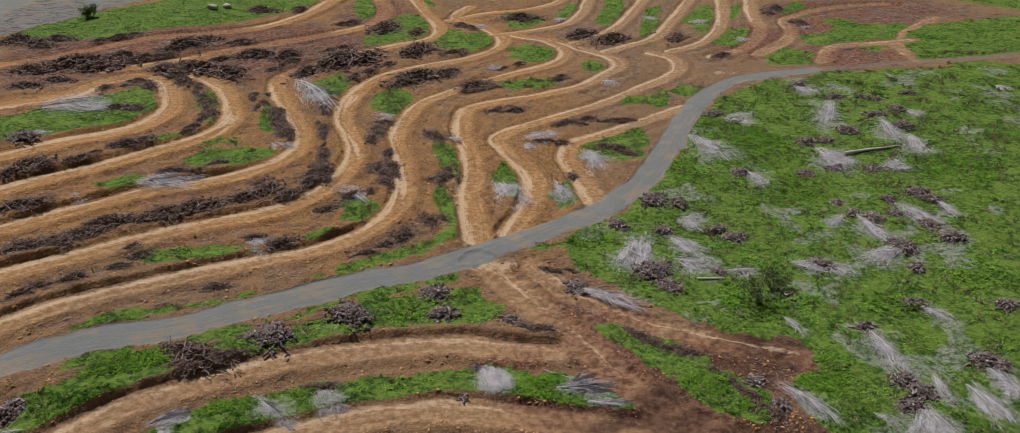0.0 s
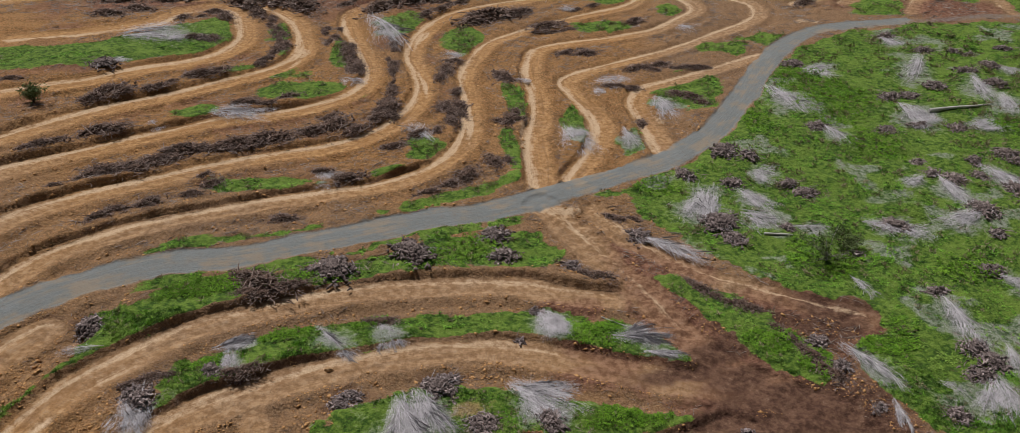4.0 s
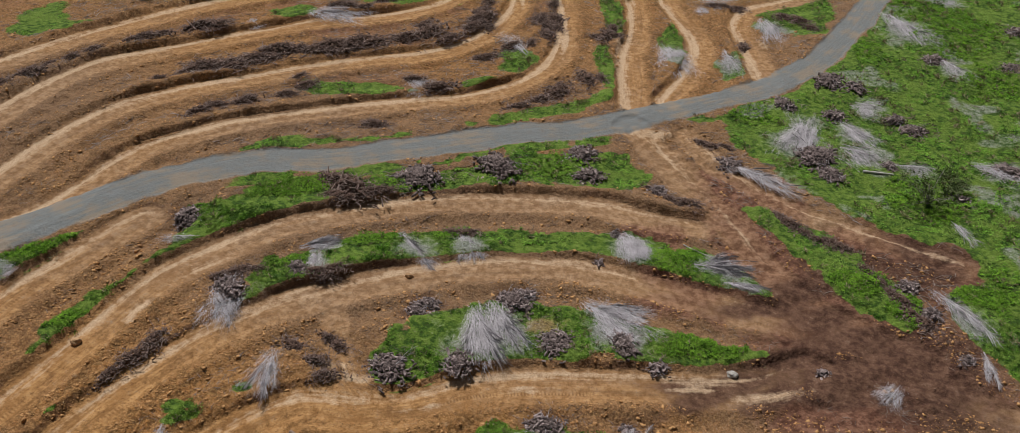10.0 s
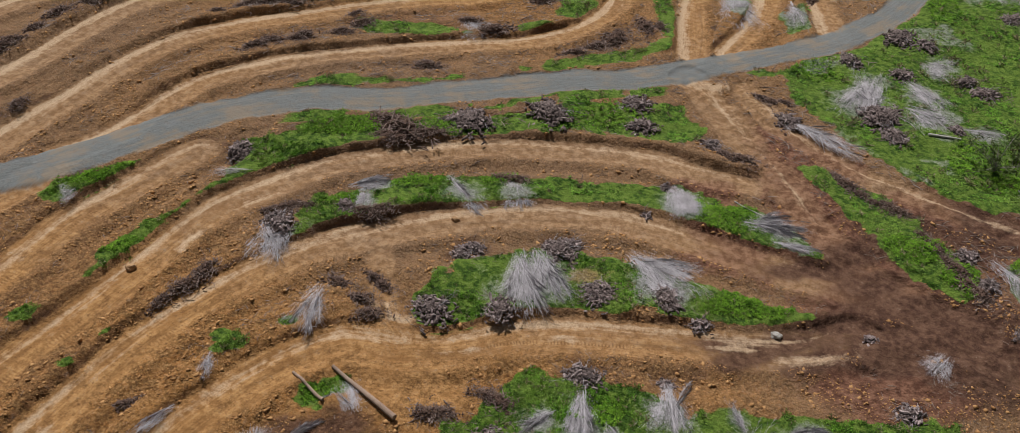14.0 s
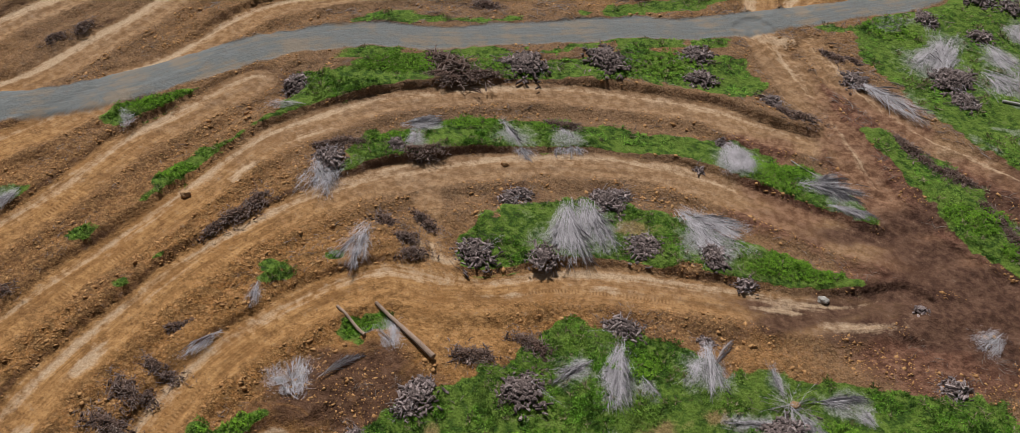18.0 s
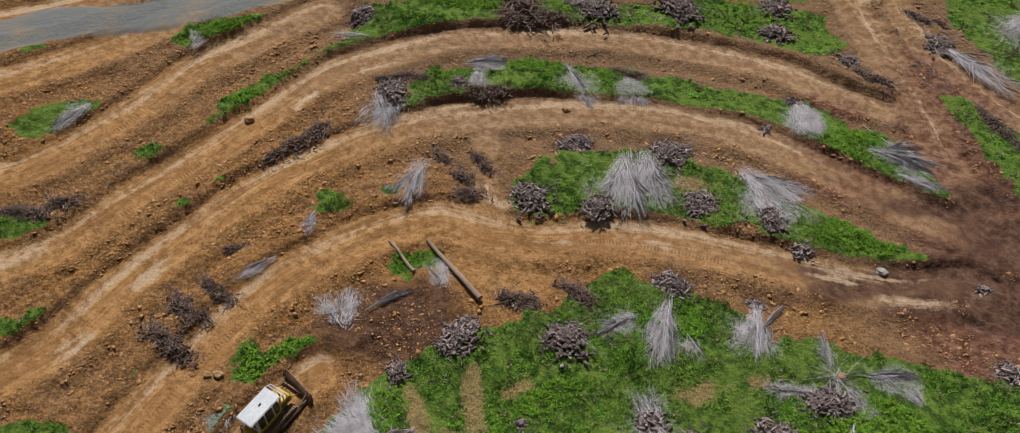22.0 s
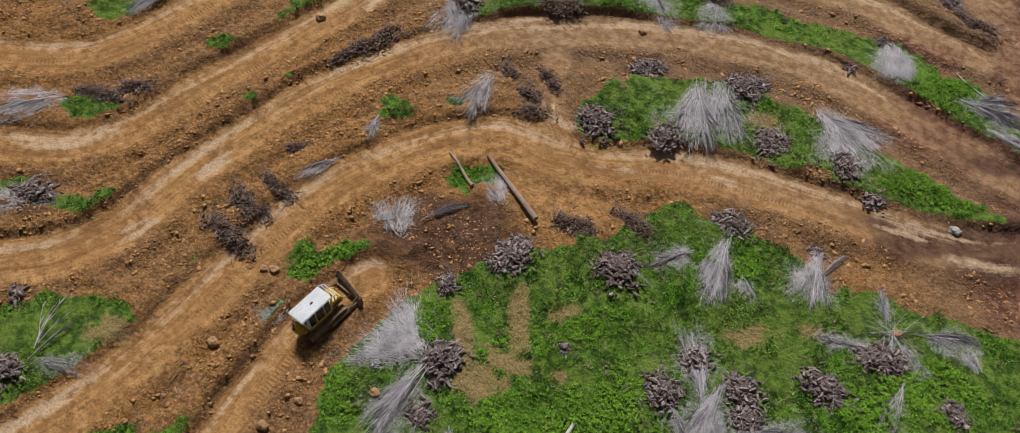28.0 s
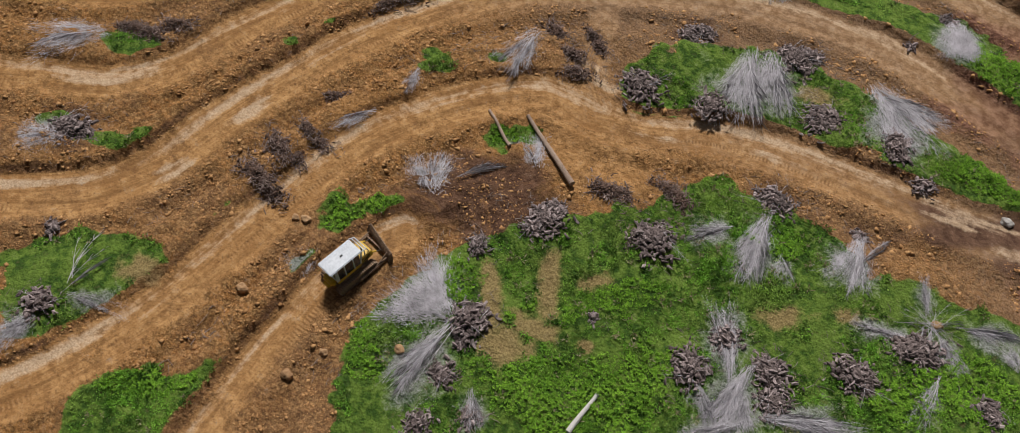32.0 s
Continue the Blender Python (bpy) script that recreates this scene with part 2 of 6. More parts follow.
CHIPBITS = speckled("splintered_trunk", (0.018, 0.012, 0.011), (0.260, 0.205, 0.196), scale=2.0, fine=10.0, island=True)


def weed_material(name, dark, mid, olive):
    """Green leaves that drift from dark to bright to olive over a few metres, and from plant to plant."""
    m, nt, b = material(name, 0.75, 0.0, 0.25)
    co = nt.nodes.new("ShaderNodeTexCoord").outputs["Object"]
    rnd = nt.nodes.new("ShaderNodeNewGeometry").outputs["Random Per Island"]
    wide, near = noise_tex(nt, 0.16, co, 3.0), noise_tex(nt, 0.6, co, 6.0, 0.8)
    tone = calc(nt, "ADD", calc(nt, "MULTIPLY", ramp(nt, near, 0.45, 0.555), 0.78), calc(nt, "MULTIPLY", rnd, 0.25))
    col = mix(nt, tone, dark, mid)
    col = mix(nt, calc(nt, "MULTIPLY", ramp(nt, wide, 0.47, 0.62), calc(nt, "ADD", calc(nt, "MULTIPLY", rnd, 0.5), 0.35)), col, olive)
    nt.links.new(col, b.inputs["Base Color"])
    return m


GRASS = weed_material("weeds", (0.020, 0.066, 0.007), (0.235, 0.490, 0.052), (0.285, 0.410, 0.080))
DRYGRASS = speckled("dry_weeds", (0.170, 0.140, 0.070), (0.430, 0.390, 0.250), scale=0.12, fine=0.9, island=True)
LEAF = speckled("broad_leaves", (0.040, 0.125, 0.009), (0.300, 0.560, 0.050), scale=0.5, fine=2.2, island=True)
DARKLEAF = speckled("shrub_leaves", (0.050, 0.080, 0.026), (0.200, 0.250, 0.100), scale=0.3, fine=2.0, island=True)
LIMB = speckled("grey_limb", (0.20, 0.18, 0.16), (0.42, 0.40, 0.37))
TWIG = speckled("twig", (0.06, 0.04, 0.025), (0.20, 0.15, 0.10))

# ---- plan, in metres ----
T0 = (3.4, [(-28.9, 4.0), (-29.6, 7.6), (-30.3, 11.4), (-30.8, 15.2), (-30.9, 18.5), (-31.0, 22.2), (-30.6, 26.5), (-29.4, 29.4)])
T1 = (4.4, [(-49.5, -10.7), (-45.5, -4.8), (-42.4, 0.8), (-40.6, 6.1), (-39.4, 12.2), (-39.1, 18.6), (-38.8, 25.4), (-38.0, 32.3), (-35.9, 38.3),
    (-32.8, 43.6), (-28.8, 47.9), (-24.5, 48.5), (-19.2, 50.6), (-14.4, 53.8), (-9.0, 55.8), (-3.2, 57.0), (2.3, 58.1), (7.6, 59.5), (12.5, 61.2),
    (16.8, 64.4)])
T2 = (4.4, [(-72.4, 1.2), (-65.0, 4.1), (-59.0, 8.0), (-53.7, 12.7), (-50.6, 16.4), (-48.7, 21.5), (-48.3, 27.1), (-46.9, 35.2), (-45.1, 42.0),
    (-42.4, 48.4), (-39.0, 54.3), (-32.1, 61.6), (-23.9, 67.2), (-14.8, 71.1), (-5.0, 72.8), (1.9, 72.0), (8.4, 71.2), (14.5, 70.5), (19.3, 69.4)])
T3 = (4.0, [(-84.9, 12.0), (-75.0, 13.9), (-67.3, 17.4), (-63.0, 20.4), (-58.4, 23.4), (-55.6, 28.1), (-54.1, 34.4), (-52.4, 41.3), (-51.1, 47.2),
    (-48.9, 57.5), (-46.1, 63.2), (-40.6, 70.9), (-29.3, 78.4), (-18.8, 82.8), (-7.7, 84.9), (0.0, 84.0), (5.1, 83.9)])
T4 = (4.2, [(-88.9, 20.7), (-78.9, 23.1), (-71.0, 27.2), (-65.6, 31.3), (-63.4, 35.6), (-61.6, 42.2), (-60.5, 52.6), (-58.8, 57.8), (-56.9, 63.4),
    (-55.2, 67.2)])
T5 = (4.2, [(-83.1, 26.8), (-79.0, 32.5), (-75.5, 38.4), (-72.4, 43.6), (-69.8, 49.9), (-67.9, 55.7)])
RAMP = (5.0, [(-4.0, 104.3), (1.4, 96.4), (7.3, 87.7), (12.5, 79.0), (17.1, 73.6), (23.2, 69.1), (28.1, 67.9)])
SPUR = (4.5, [(2.7, 104.2), (9.7, 95.3), (16.7, 89.8), (23.3, 87.3), (29.5, 84.9), (34.1, 83.5)])
TAIL = (4.5, [(18.3, 63.0), (24.7, 65.9), (28.8, 65.1), (33.0, 62.7), (37.9, 59.9)])
ROAD = (5.0, [(-91.1, 26.4), (-86.2, 32.7), (-82.9, 38.8), (-80.3, 42.8), (-76.5, 49.3), (-72.0, 53.5), (-67.6, 58.4), (-63.5, 64.3), (-59.5, 71.1),
    (-54.3, 77.0), (-48.1, 81.8), (-39.3, 85.7), (-19.6, 97.9), (-12.9, 101.0), (-6.9, 104.8), (-0.5, 109.5), (6.5, 114.9), (13.9, 120.6), (20.1,
    128.5), (24.5, 136.4), (29.9, 148.3), (35.5, 162.7), (42.1, 175.5), (50.5, 184.6), (60.0, 187.4), (69.0, 188.2)])
LANE = (3.2, [(66.8, 188.3), (76.1, 187.8), (91.5, 189.5), (111.3, 193.6), (142.8, 200.5)])
FORK = (3.0, [(92.8, 191.1), (93.8, 200.8), (96.2, 209.5), (102.9, 218.9), (116.6, 232.7)])
U1 = (4.0, [(-68.3, 59.9), (-65.5, 65.2), (-64.5, 69.8), (-63.5, 75.0), (-62.0, 79.7), (-58.4, 84.4), (-54.4, 89.0), (-48.8, 93.5), (-42.1, 98.3),
    (-34.6, 102.3), (-28.2, 106.0), (-22.6, 111.4), (-18.8, 119.0), (-17.9, 127.7), (-19.4, 140.3), (-21.7, 151.8), (-21.1, 163.4), (-18.8, 174.6),
    (-9.6, 186.6), (0.8, 196.5), (10.5, 204.1), (13.9, 213.6), (9.6, 223.8), (1.0, 230.7)])
U2 = (4.2, [(-85.0, 42.7), (-81.5, 46.5), (-79.3, 49.5), (-76.4, 54.7), (-75.2, 59.3), (-73.5, 71.3), (-73.1, 76.2), (-70.3, 86.4), (-65.2, 93.9),
    (-58.7, 100.3), (-46.4, 111.2), (-38.4, 116.8), (-32.8, 123.1), (-29.2, 132.0), (-28.2, 142.7), (-30.8, 152.7), (-34.0, 162.2), (-34.5, 178.1),
    (-30.9, 191.2), (-21.2, 201.2), (-10.5, 208.3), (-3.3, 217.8), (-2.6, 228.7), (-8.2, 239.1), (-16.1, 250.1), (-12.9, 264.3)])
U3 = (4.2, [(-86.6, 54.9), (-85.4, 59.9), (-84.7, 64.0), (-83.5, 68.9), (-82.5, 73.9), (-81.6, 86.2), (-79.8, 93.5), (-76.0, 100.3), (-59.2, 119.9),
    (-51.3, 126.1), (-44.6, 132.2), (-39.8, 139.6), (-39.1, 148.1), (-41.6, 157.1), (-46.2, 166.9), (-51.0, 178.2), (-52.8, 188.3), (-48.9, 198.1),
    (-39.9, 209.4), (-31.2, 217.6), (-21.8, 226.1), (-20.0, 237.2), (-25.0, 253.4), (-31.0, 274.3)])
U4 = (4.6, [(-96.3, 76.7), (-93.9, 85.4), (-89.9, 92.1), (-82.2, 109.7), (-75.7, 121.5), (-68.4, 130.1), (-61.6, 140.2), (-56.3, 148.7), (-54.9,
    156.7), (-57.6, 167.1), (-62.7, 178.4), (-69.1, 185.1), (-74.6, 187.7)])
U5 = (5.0, [(-97.6, 118.5), (-84.7, 130.8), (-79.6, 137.8), (-73.7, 144.7), (-69.6, 152.2), (-68.6, 162.2), (-71.3, 171.0), (-77.0, 181.4), (-84.0,
    181.9), (-87.9, 174.7), (-90.1, 165.0), (-99.4, 158.0), (-110.5, 151.5)])
U6 = (5.0, [(-137.1, 175.8), (-116.9, 190.0), (-105.6, 197.8), (-94.7, 209.2), (-81.6, 218.2), (-68.1, 230.3), (-59.4, 247.4), (-55.1, 265.1), (-51.6,
    279.9)])
U7 = (5.0, [(-90.7, 184.4), (-81.1, 193.6), (-69.7, 205.9), (-56.9, 219.7), (-45.2, 230.6), (-38.7, 240.9), (-37.5, 255.9), (-42.9, 275.2)])
V1 = (4.2, [(-5.2, 111.3), (-5.9, 117), (-7, 126), (-6.8, 136), (-7.6, 144.6), (-9.5, 154.1), (-9.8, 162.9), (-8.8, 170.5), (-2.1, 176.5), (6.5,
    180.6), (15.6, 186.1), (22.3, 194.3), (26, 200.2), (24.5, 208.6), (17.8, 216.9), (11.4, 225)])
V2 = (4.2, [(-0.3, 113.6), (1.6, 119), (3.7, 126.3), (3.8, 133.3), (1.7, 140.5), (-1.1, 146.6), (-2.9, 151.7), (-0.5, 156.3), (3.9, 160.6), (18.8,
    173.1), (28.4, 182.7), (35.2, 188.9), (39.3, 195.3), (39.9, 203.7), (35.3, 210.1)])
V3 = (4.2, [(14.3, 122.6), (12.7, 129.3), (11, 137.2), (9.9, 144), (11.7, 149.7), (16.5, 153.6), (28.4, 163.3), (35.8, 169.4)])
V4 = (4.2, [(24.1, 212.7), (29.6, 216.9), (38.3, 224.5), (45.7, 241.2), (51.9, 257.1), (59.4, 275.6)])
V5 = (4.2, [(16.4, 220.8), (22.9, 227.3), (29.2, 236.8), (35.2, 251.0), (40.6, 266.8), (45.5, 279.6)])
V6 = (4.2, [(-4.4, 230.7), (6.4, 235.4), (15.5, 242.0), (21.1, 254.6), (25.0, 274.1)])
V7 = (4.2, [(-17.8, 246.1), (-8.6, 254.4), (3.1, 259.3), (13.3, 267.3), (20.2, 279.5)])
V8 = (4.2, [(40.3, 210.5), (48.7, 216.1), (55.8, 228.1), (60.9, 244.9), (64.8, 267.3)])
V9 = (4.2, [(49.5, 204.2), (58.9, 210.2), (66.5, 225.2), (68.2, 241.1), (72.4, 261.8)])
V10 = (4.2, [(60.6, 204.0), (69.5, 213.4), (73.9, 222.9), (75.4, 234.2), (84.4, 240.6), (95.4, 245.8), (108.8, 249.0)])
V11 = (4.2, [(73.0, 195.3), (78.1, 204.8), (87.1, 206.0), (99.8, 209.5)])
LINK = (3.0, [(-29.9, 58.8), (-28.3, 55.2), (-25.9, 51.8), (-22.6, 49.2)])
HILL = [(6.1, 107.9), (11.4, 114.6), (18.1, 121.3), (24.8, 131.0), (30.7, 145.1), (37.6, 161.7), (44.3, 173.0), (57.4, 183.2), (74.9, 184.2), (97.3,
    186.0), (150.0, 193.5), (105.0, 112.0), (72.0, 62.0), (36.0, 57.5), (37.4, 64.7), (34.4, 69.2), (31.2, 77.1), (35.8, 81.6), (35.0, 86.0), (26.3,
    88.2), (17.0, 94.7), (9.7, 103.3), (7.5, 109.8), (5.2, 110.0), (1.6, 108.8)]
WEDGE = [(10.3, 88.8), (14.2, 83.9), (18.5, 78.5), (22.5, 73.7), (27.3, 71), (28.6, 72.7), (28.8, 76), (26.3, 79.7), (22.9, 83.4), (18.8, 86.9), (13, 90)]
NEAR = [(-21.0, 11.3), (-24.7, 16.3), (-26.8, 20.3), (-26.8, 25.0), (-25.2, 29.7), (-23.8, 33.2), (-21.6, 36.7), (-19.3, 40.3), (-15.5, 43.6), (-13.2,
    47.5), (-11.5, 50.5), (-6.8, 51.2), (-2.7, 51.8), (1.1, 49.8), (5.0, 51.7), (9.7, 52.7), (14.1, 52.4), (18.9, 53.9), (25.6, 57.3), (31.1, 41.3),
    (5.8, 22.0)]
VERGE = [(-49.9, 62.9), (-52.1, 70.4), (-44.8, 79.0), (-34.4, 82.5), (-24.5, 87.5), (-17.0, 93.1), (-10.8, 94.7), (-4.2, 98.2), (-1.1, 92.1), (-3.9,
    88.7), (-15.9, 86.6), (-30.2, 80.7), (-42.9, 72.1), (-46.9, 64.6), (-50.0, 56.8), (-52.3, 49.0), (-53.6, 45.3), (-55.0, 45.3), (-54.4, 51.9),
    (-52.0, 57.5)]
STRIP_A = [(-40.0, 58.3), (-39.4, 65.6), (-33.1, 72.1), (-24.1, 75.5), (-13.4, 77.7), (-4.4, 80.4), (2.9, 80.0), (10.8, 77.0), (14.0, 74.1), (5.3,
    73.3), (-4.0, 75.4), (-18.9, 71.5), (-31.3, 65.0), (-38.3, 57.8)]
STRIP_B = [(-23.3, 50.2), (-24.0, 58.6), (-20.8, 62.8), (-16.4, 64.6), (-9.5, 66.9), (-3.3, 66.6), (2.2, 65.1), (9.6, 65.9), (14.7, 63.4), (10.3,
    60.9), (3.2, 60.2), (-1.9, 60.5), (-10.0, 57.4), (-16.3, 54.8), (-20.7, 50.9)]
ROAD_VERGE = [(-67.3, 54.4), (-60.3, 63.4), (-59.0, 63.4), (-60.0, 59.4), (-61.9, 54.6), (-64.4, 53.9)]
ROAD_VERGE2 = [(-77.3, 45.0), (-74.7, 47.4), (-70.2, 51.1), (-70.5, 49.1), (-72.8, 45.4), (-75.5, 43.2)]
ROAD_VERGE3 = [(-27.0, 98.4), (-18.4, 105.4), (-10.7, 110.7), (-8.7, 114.1), (-8.5, 110.1), (-17.8, 102.4), (-25.9, 97.7)]
ROAD_VERGE4 = [(-53.2, 83.2), (-47.4, 87.4), (-38.3, 91.1), (-33.5, 92.9), (-42.2, 87.7), (-51.5, 82.3)]
CORNER = [(-51.5, 7.3), (-50.6, 10.1), (-48.9, 12.4), (-42.6, 15.7), (-41.0, 15.1), (-40.7, 11.3), (-42.9, 7.2), (-45.7, 2.7)]
CORNER2 = [(-36.2, 0.8), (-38.9, 5.3), (-36.2, 8.8), (-32.5, 11.8), (-31.9, 10.5), (-32.2, 6.5), (-30.6, 3.7), (-34.1, -0.3)]
ISLET = [(-110.3, 145.5), (-94.7, 149.4), (-90.7, 155.7), (-83.9, 165.6), (-79.1, 174.9), (-73.9, 171.8), (-70.6, 164.8), (-69.9, 154.5), (-75.0,
    147.7), (-82.4, 141.2), (-88.0, 137.0), (-101.6, 132.1)]
FAR_VERGE = [(-134.3, 204.7), (-117.5, 209.4), (-101.7, 210.5), (-92.2, 219.9), (-79.7, 228.2), (-70.7, 240.4), (-60.7, 253.5), (-51.1, 277.2),
    (-78.0, 268.9), (-109.7, 247.0), (-118.7, 237.7), (-126.1, 226.9), (-127.9, 210.6)]
GRAVEL = [(-155.0, 191.2), (-137.0, 209.4), (-126.9, 218.1), (-121.4, 231.8), (-115.2, 242.3), (-103.9, 262.3), (-132.2, 268.0), (-158.6, 268.1),
    (-209.3, 268.5)]
HILL2 = [(94.6, 191.6), (98.5, 208.3), (95.3, 218.9), (84.2, 216.0), (93.7, 223.6), (109.1, 223.5), (126.2, 230.4), (176.4, 239.8), (148.8, 197.7),
    (116.4, 194.6)]
TUFT_PATCHES_A = [(-62.0, 123.5, 3.6, 3.3, 24), (-47.6, 137.3, 8.0, 4.4, 21), (-94.0, 104.8, 5.2, 5.2, 16), (-45.1, 102.3, 7.3, 1.7, 19), (-22.8,
    118.4, 3.0, 3.7, 17), (-10.6, 121.9, 1.8, 7.2, 15), (-0.5, 130.6, 1.6, 6.5, 14), (8.4, 125.5, 1.8, 3.7, 12), (18.9, 147.4, 6.8, 6.7, 10), (-11.8,
    141.4, 1.7, 7.6, 15), (-52.2, 137.0, 2.3, 3.8, 22), (-42.4, 77.7, 3.4, 3.0, 18), (-39.1, 44.7, 1.6, 0.7, 16), (-63.3, 170.5, 2.8, 5.9, 13),
    (-57.5, 158.3, 2.2, 5.1, 12), (-58.6, 144.7, 7.9, 3.2, 11), (-45.2, 138.8, 6.1, 4.5, 9), (-47.2, 160.2, 2.8, 11.0, 9)]
TUFT_PATCHES_B = [(-39.8, 182.2, 5.7, 8.5, 6), (-25.7, 174.1, 4.2, 8.5, 4), (-29.6, 234.2, 8.1, 16.2, 5), (-11.2, 224.0, 8.7, 10.7, 1), (5.9, 211.7,
    5.8, 7.2, -3), (5.3, 187.5, 7.4, 4.3, -2), (-22.9, 119.8, 3.5, 3.9, 5), (-43.7, 103.0, 6.1, 1.9, 8), (-62.3, 122.6, 2.9, 1.9, 11), (-27.2, 110.1,
    2.8, 1.7, 6), (-11.0, 140.9, 1.6, 6.4, 3), (-0.5, 134.1, 1.8, 4.6, 2), (21.7, 151.0, 4.9, 8.9, -3), (9.1, 126.5, 1.9, 3.6, 1), (29.9, 173.5, 5.5,
    3.5, -6), (19.8, 200.8, 3.4, 4.3, -5), (39.3, 179.0, 5.6, 3.2, -9), (58.2, 217.7, 5.7, 10.1, -15)]
TUFT_PATCHES_C = [(55.0, 239.0, 5.0, 19.1, -15), (66.3, 199.3, 6.6, 7.6, -15), (80.4, 242.2, 4.4, 7.5, -22), (89.1, 215.7, 7.5, 12.8, -0), (39.5,
    238.8, 2.9, 16.8, -11), (18.7, 257.4, 4.9, 10.2, -7), (30.3, 255.8, 3.5, 17.2, -9), (2.9, 246.5, 5.7, 7.8, -2), (-43.9, 257.3, 3.5, 11.9, 10),
    (-33.7, 223.6, 5.2, 6.6, 6), (65.2, 247.6, 1.8, 7.8, -18), (71.7, 185.5, 5.4, 2.4, -15), (78.0, 212.0, 4.6, 5.9, -19), (103.6, 203.6, 9.5, 16.8,
    -0), (-27.1, 265.8, 3.0, 10.8, 6), (-63.3, 56.6, 3.7, 2.4, 36), (-66.1, 39.0, 4.5, 2.0, 35), (-60.1, 27.7, 2.2, 1.2, 33)]
TUFT_PATCHES_D = [(-56.3, 39.8, 1.1, 1.0, 34), (-53.2, 36.3, 0.7, 0.6, 33), (-52.0, 20.6, 4.1, 0.8, 32), (-37.5, 43.7, 2.1, 0.8, 32), (-34.9, 27.2,
    1.3, 1.5, 31), (-34.5, 48.0, 0.9, 0.6, 32), (-48.1, 41.0, 0.7, 0.6, 33), (-41.2, 21.8, 1.3, 0.9, 31), (-44.7, 13.6, 4.2, 1.2, 31), (-23.2, 54.4,
    1.3, 2.9, 31), (-32.7, 22.0, 1.2, 1.7, 31), (-49.5, 36.9, 0.6, 0.6, 33), (-33.9, 27.2, 1.3, 1.2, 40), (-24.3, 29.8, 1.6, 1.2, 40), (-27.8, 42.8,
    2.0, 1.0, 40), (-41.2, 20.9, 1.4, 0.8, 40), (-58.7, 18.1, 1.8, 0.7, 42), (-50.9, 22.4, 2.4, 0.9, 41)]
TUFT_PATCHES_E = [(-59.3, 27.7, 1.1, 0.7, 43), (-34.3, 26.4, 1.3, 1.3, 36), (-32.2, 29.8, 2.0, 0.9, 36), (-28.5, 41.7, 1.6, 1.3, 37)]
TUFT_PATCHES = TUFT_PATCHES_A + TUFT_PATCHES_B + TUFT_PATCHES_C + TUFT_PATCHES_D + TUFT_PATCHES_E
CHUNK_SPOTS_A = [(-20.4, 26.7, 1.4), (-19.5, 25.2, 0.8), (-19.1, 21.9, 1), (-15.5, 20.8, 0.8), (-18.2, 17.9, 1), (-12.8, 32.7, 0.4), (-3.9, 37.7, 1),
    (-4.7, 34, 1.5), (0.2, 37.5, 1.4), (1.5, 35.7, 1.1), (5.6, 41.3, 1.7), (8.4, 46, 1.9), (14.8, 44.8, 1), (-46, 6.9, 1.1), (-50.7, 11.6, 0.6),
    (-7.1, 51.1, 1.5), (0.3, 52.7, 0.7), (-13.2, 41.5, 1.8), (-20.8, 37.4, 1.4), (-20.8, 38.8, 1), (-21.1, 35.9, 1), (-23.9, 32.1, 1), (-57, 18.3,
    1.9), (-22.7, 53.9, 1.9), (-22.5, 62.3, 1.2), (-21.5, 63.5, 1.2), (-16.2, 55.9, 1.4), (-13, 66.2, 1.7), (-12.1, 67.5, 1), (-7.8, 61.4, 1.6),
    (-1.2, 62.4, 1.6), (2.4, 60.7, 0.9)]
CHUNK_SPOTS_B = [(-3.8, 80.6, 0.7), (-5.3, 74.9, 0.6), (-51.2, 68.9, 1.7), (-28.7, 84.2, 2), (-30.8, 83.7, 1.1), (-20, 89.1, 2.2), (-10.3, 95.1, 1.4),
    (-8.6, 90.9, 1.3), (-35.9, 64, 1.1), (-3.7, 80.6, 0.7), (0.1, 90, 1), (8.8, 98.4, 1.4), (20.1, 102.3, 2), (21.5, 98.8, 1.1), (-41.2, 59.2, 1.4),
    (18.1, 64.2, 0.6), (21.3, 56, 1.1), (41.6, 163.7, 1.6), (39.6, 134.5, 1.3), (23.1, 123.7, 1.8), (26.7, 123, 1.3), (16.2, 115.6, 1.3), (23.2,
    114.1, 1.1), (31.4, 114.5, 1.1), (33.5, 112.3, 1.3), (67.8, 169.9, 1.4), (73.1, 169.2, 0.9), (75.7, 167.3, 0.9), (82.5, 169.1, 1.1), (76.7, 160.4,
    1.3), (71.7, 158, 1.4), (74.5, 151.6, 1.4)]
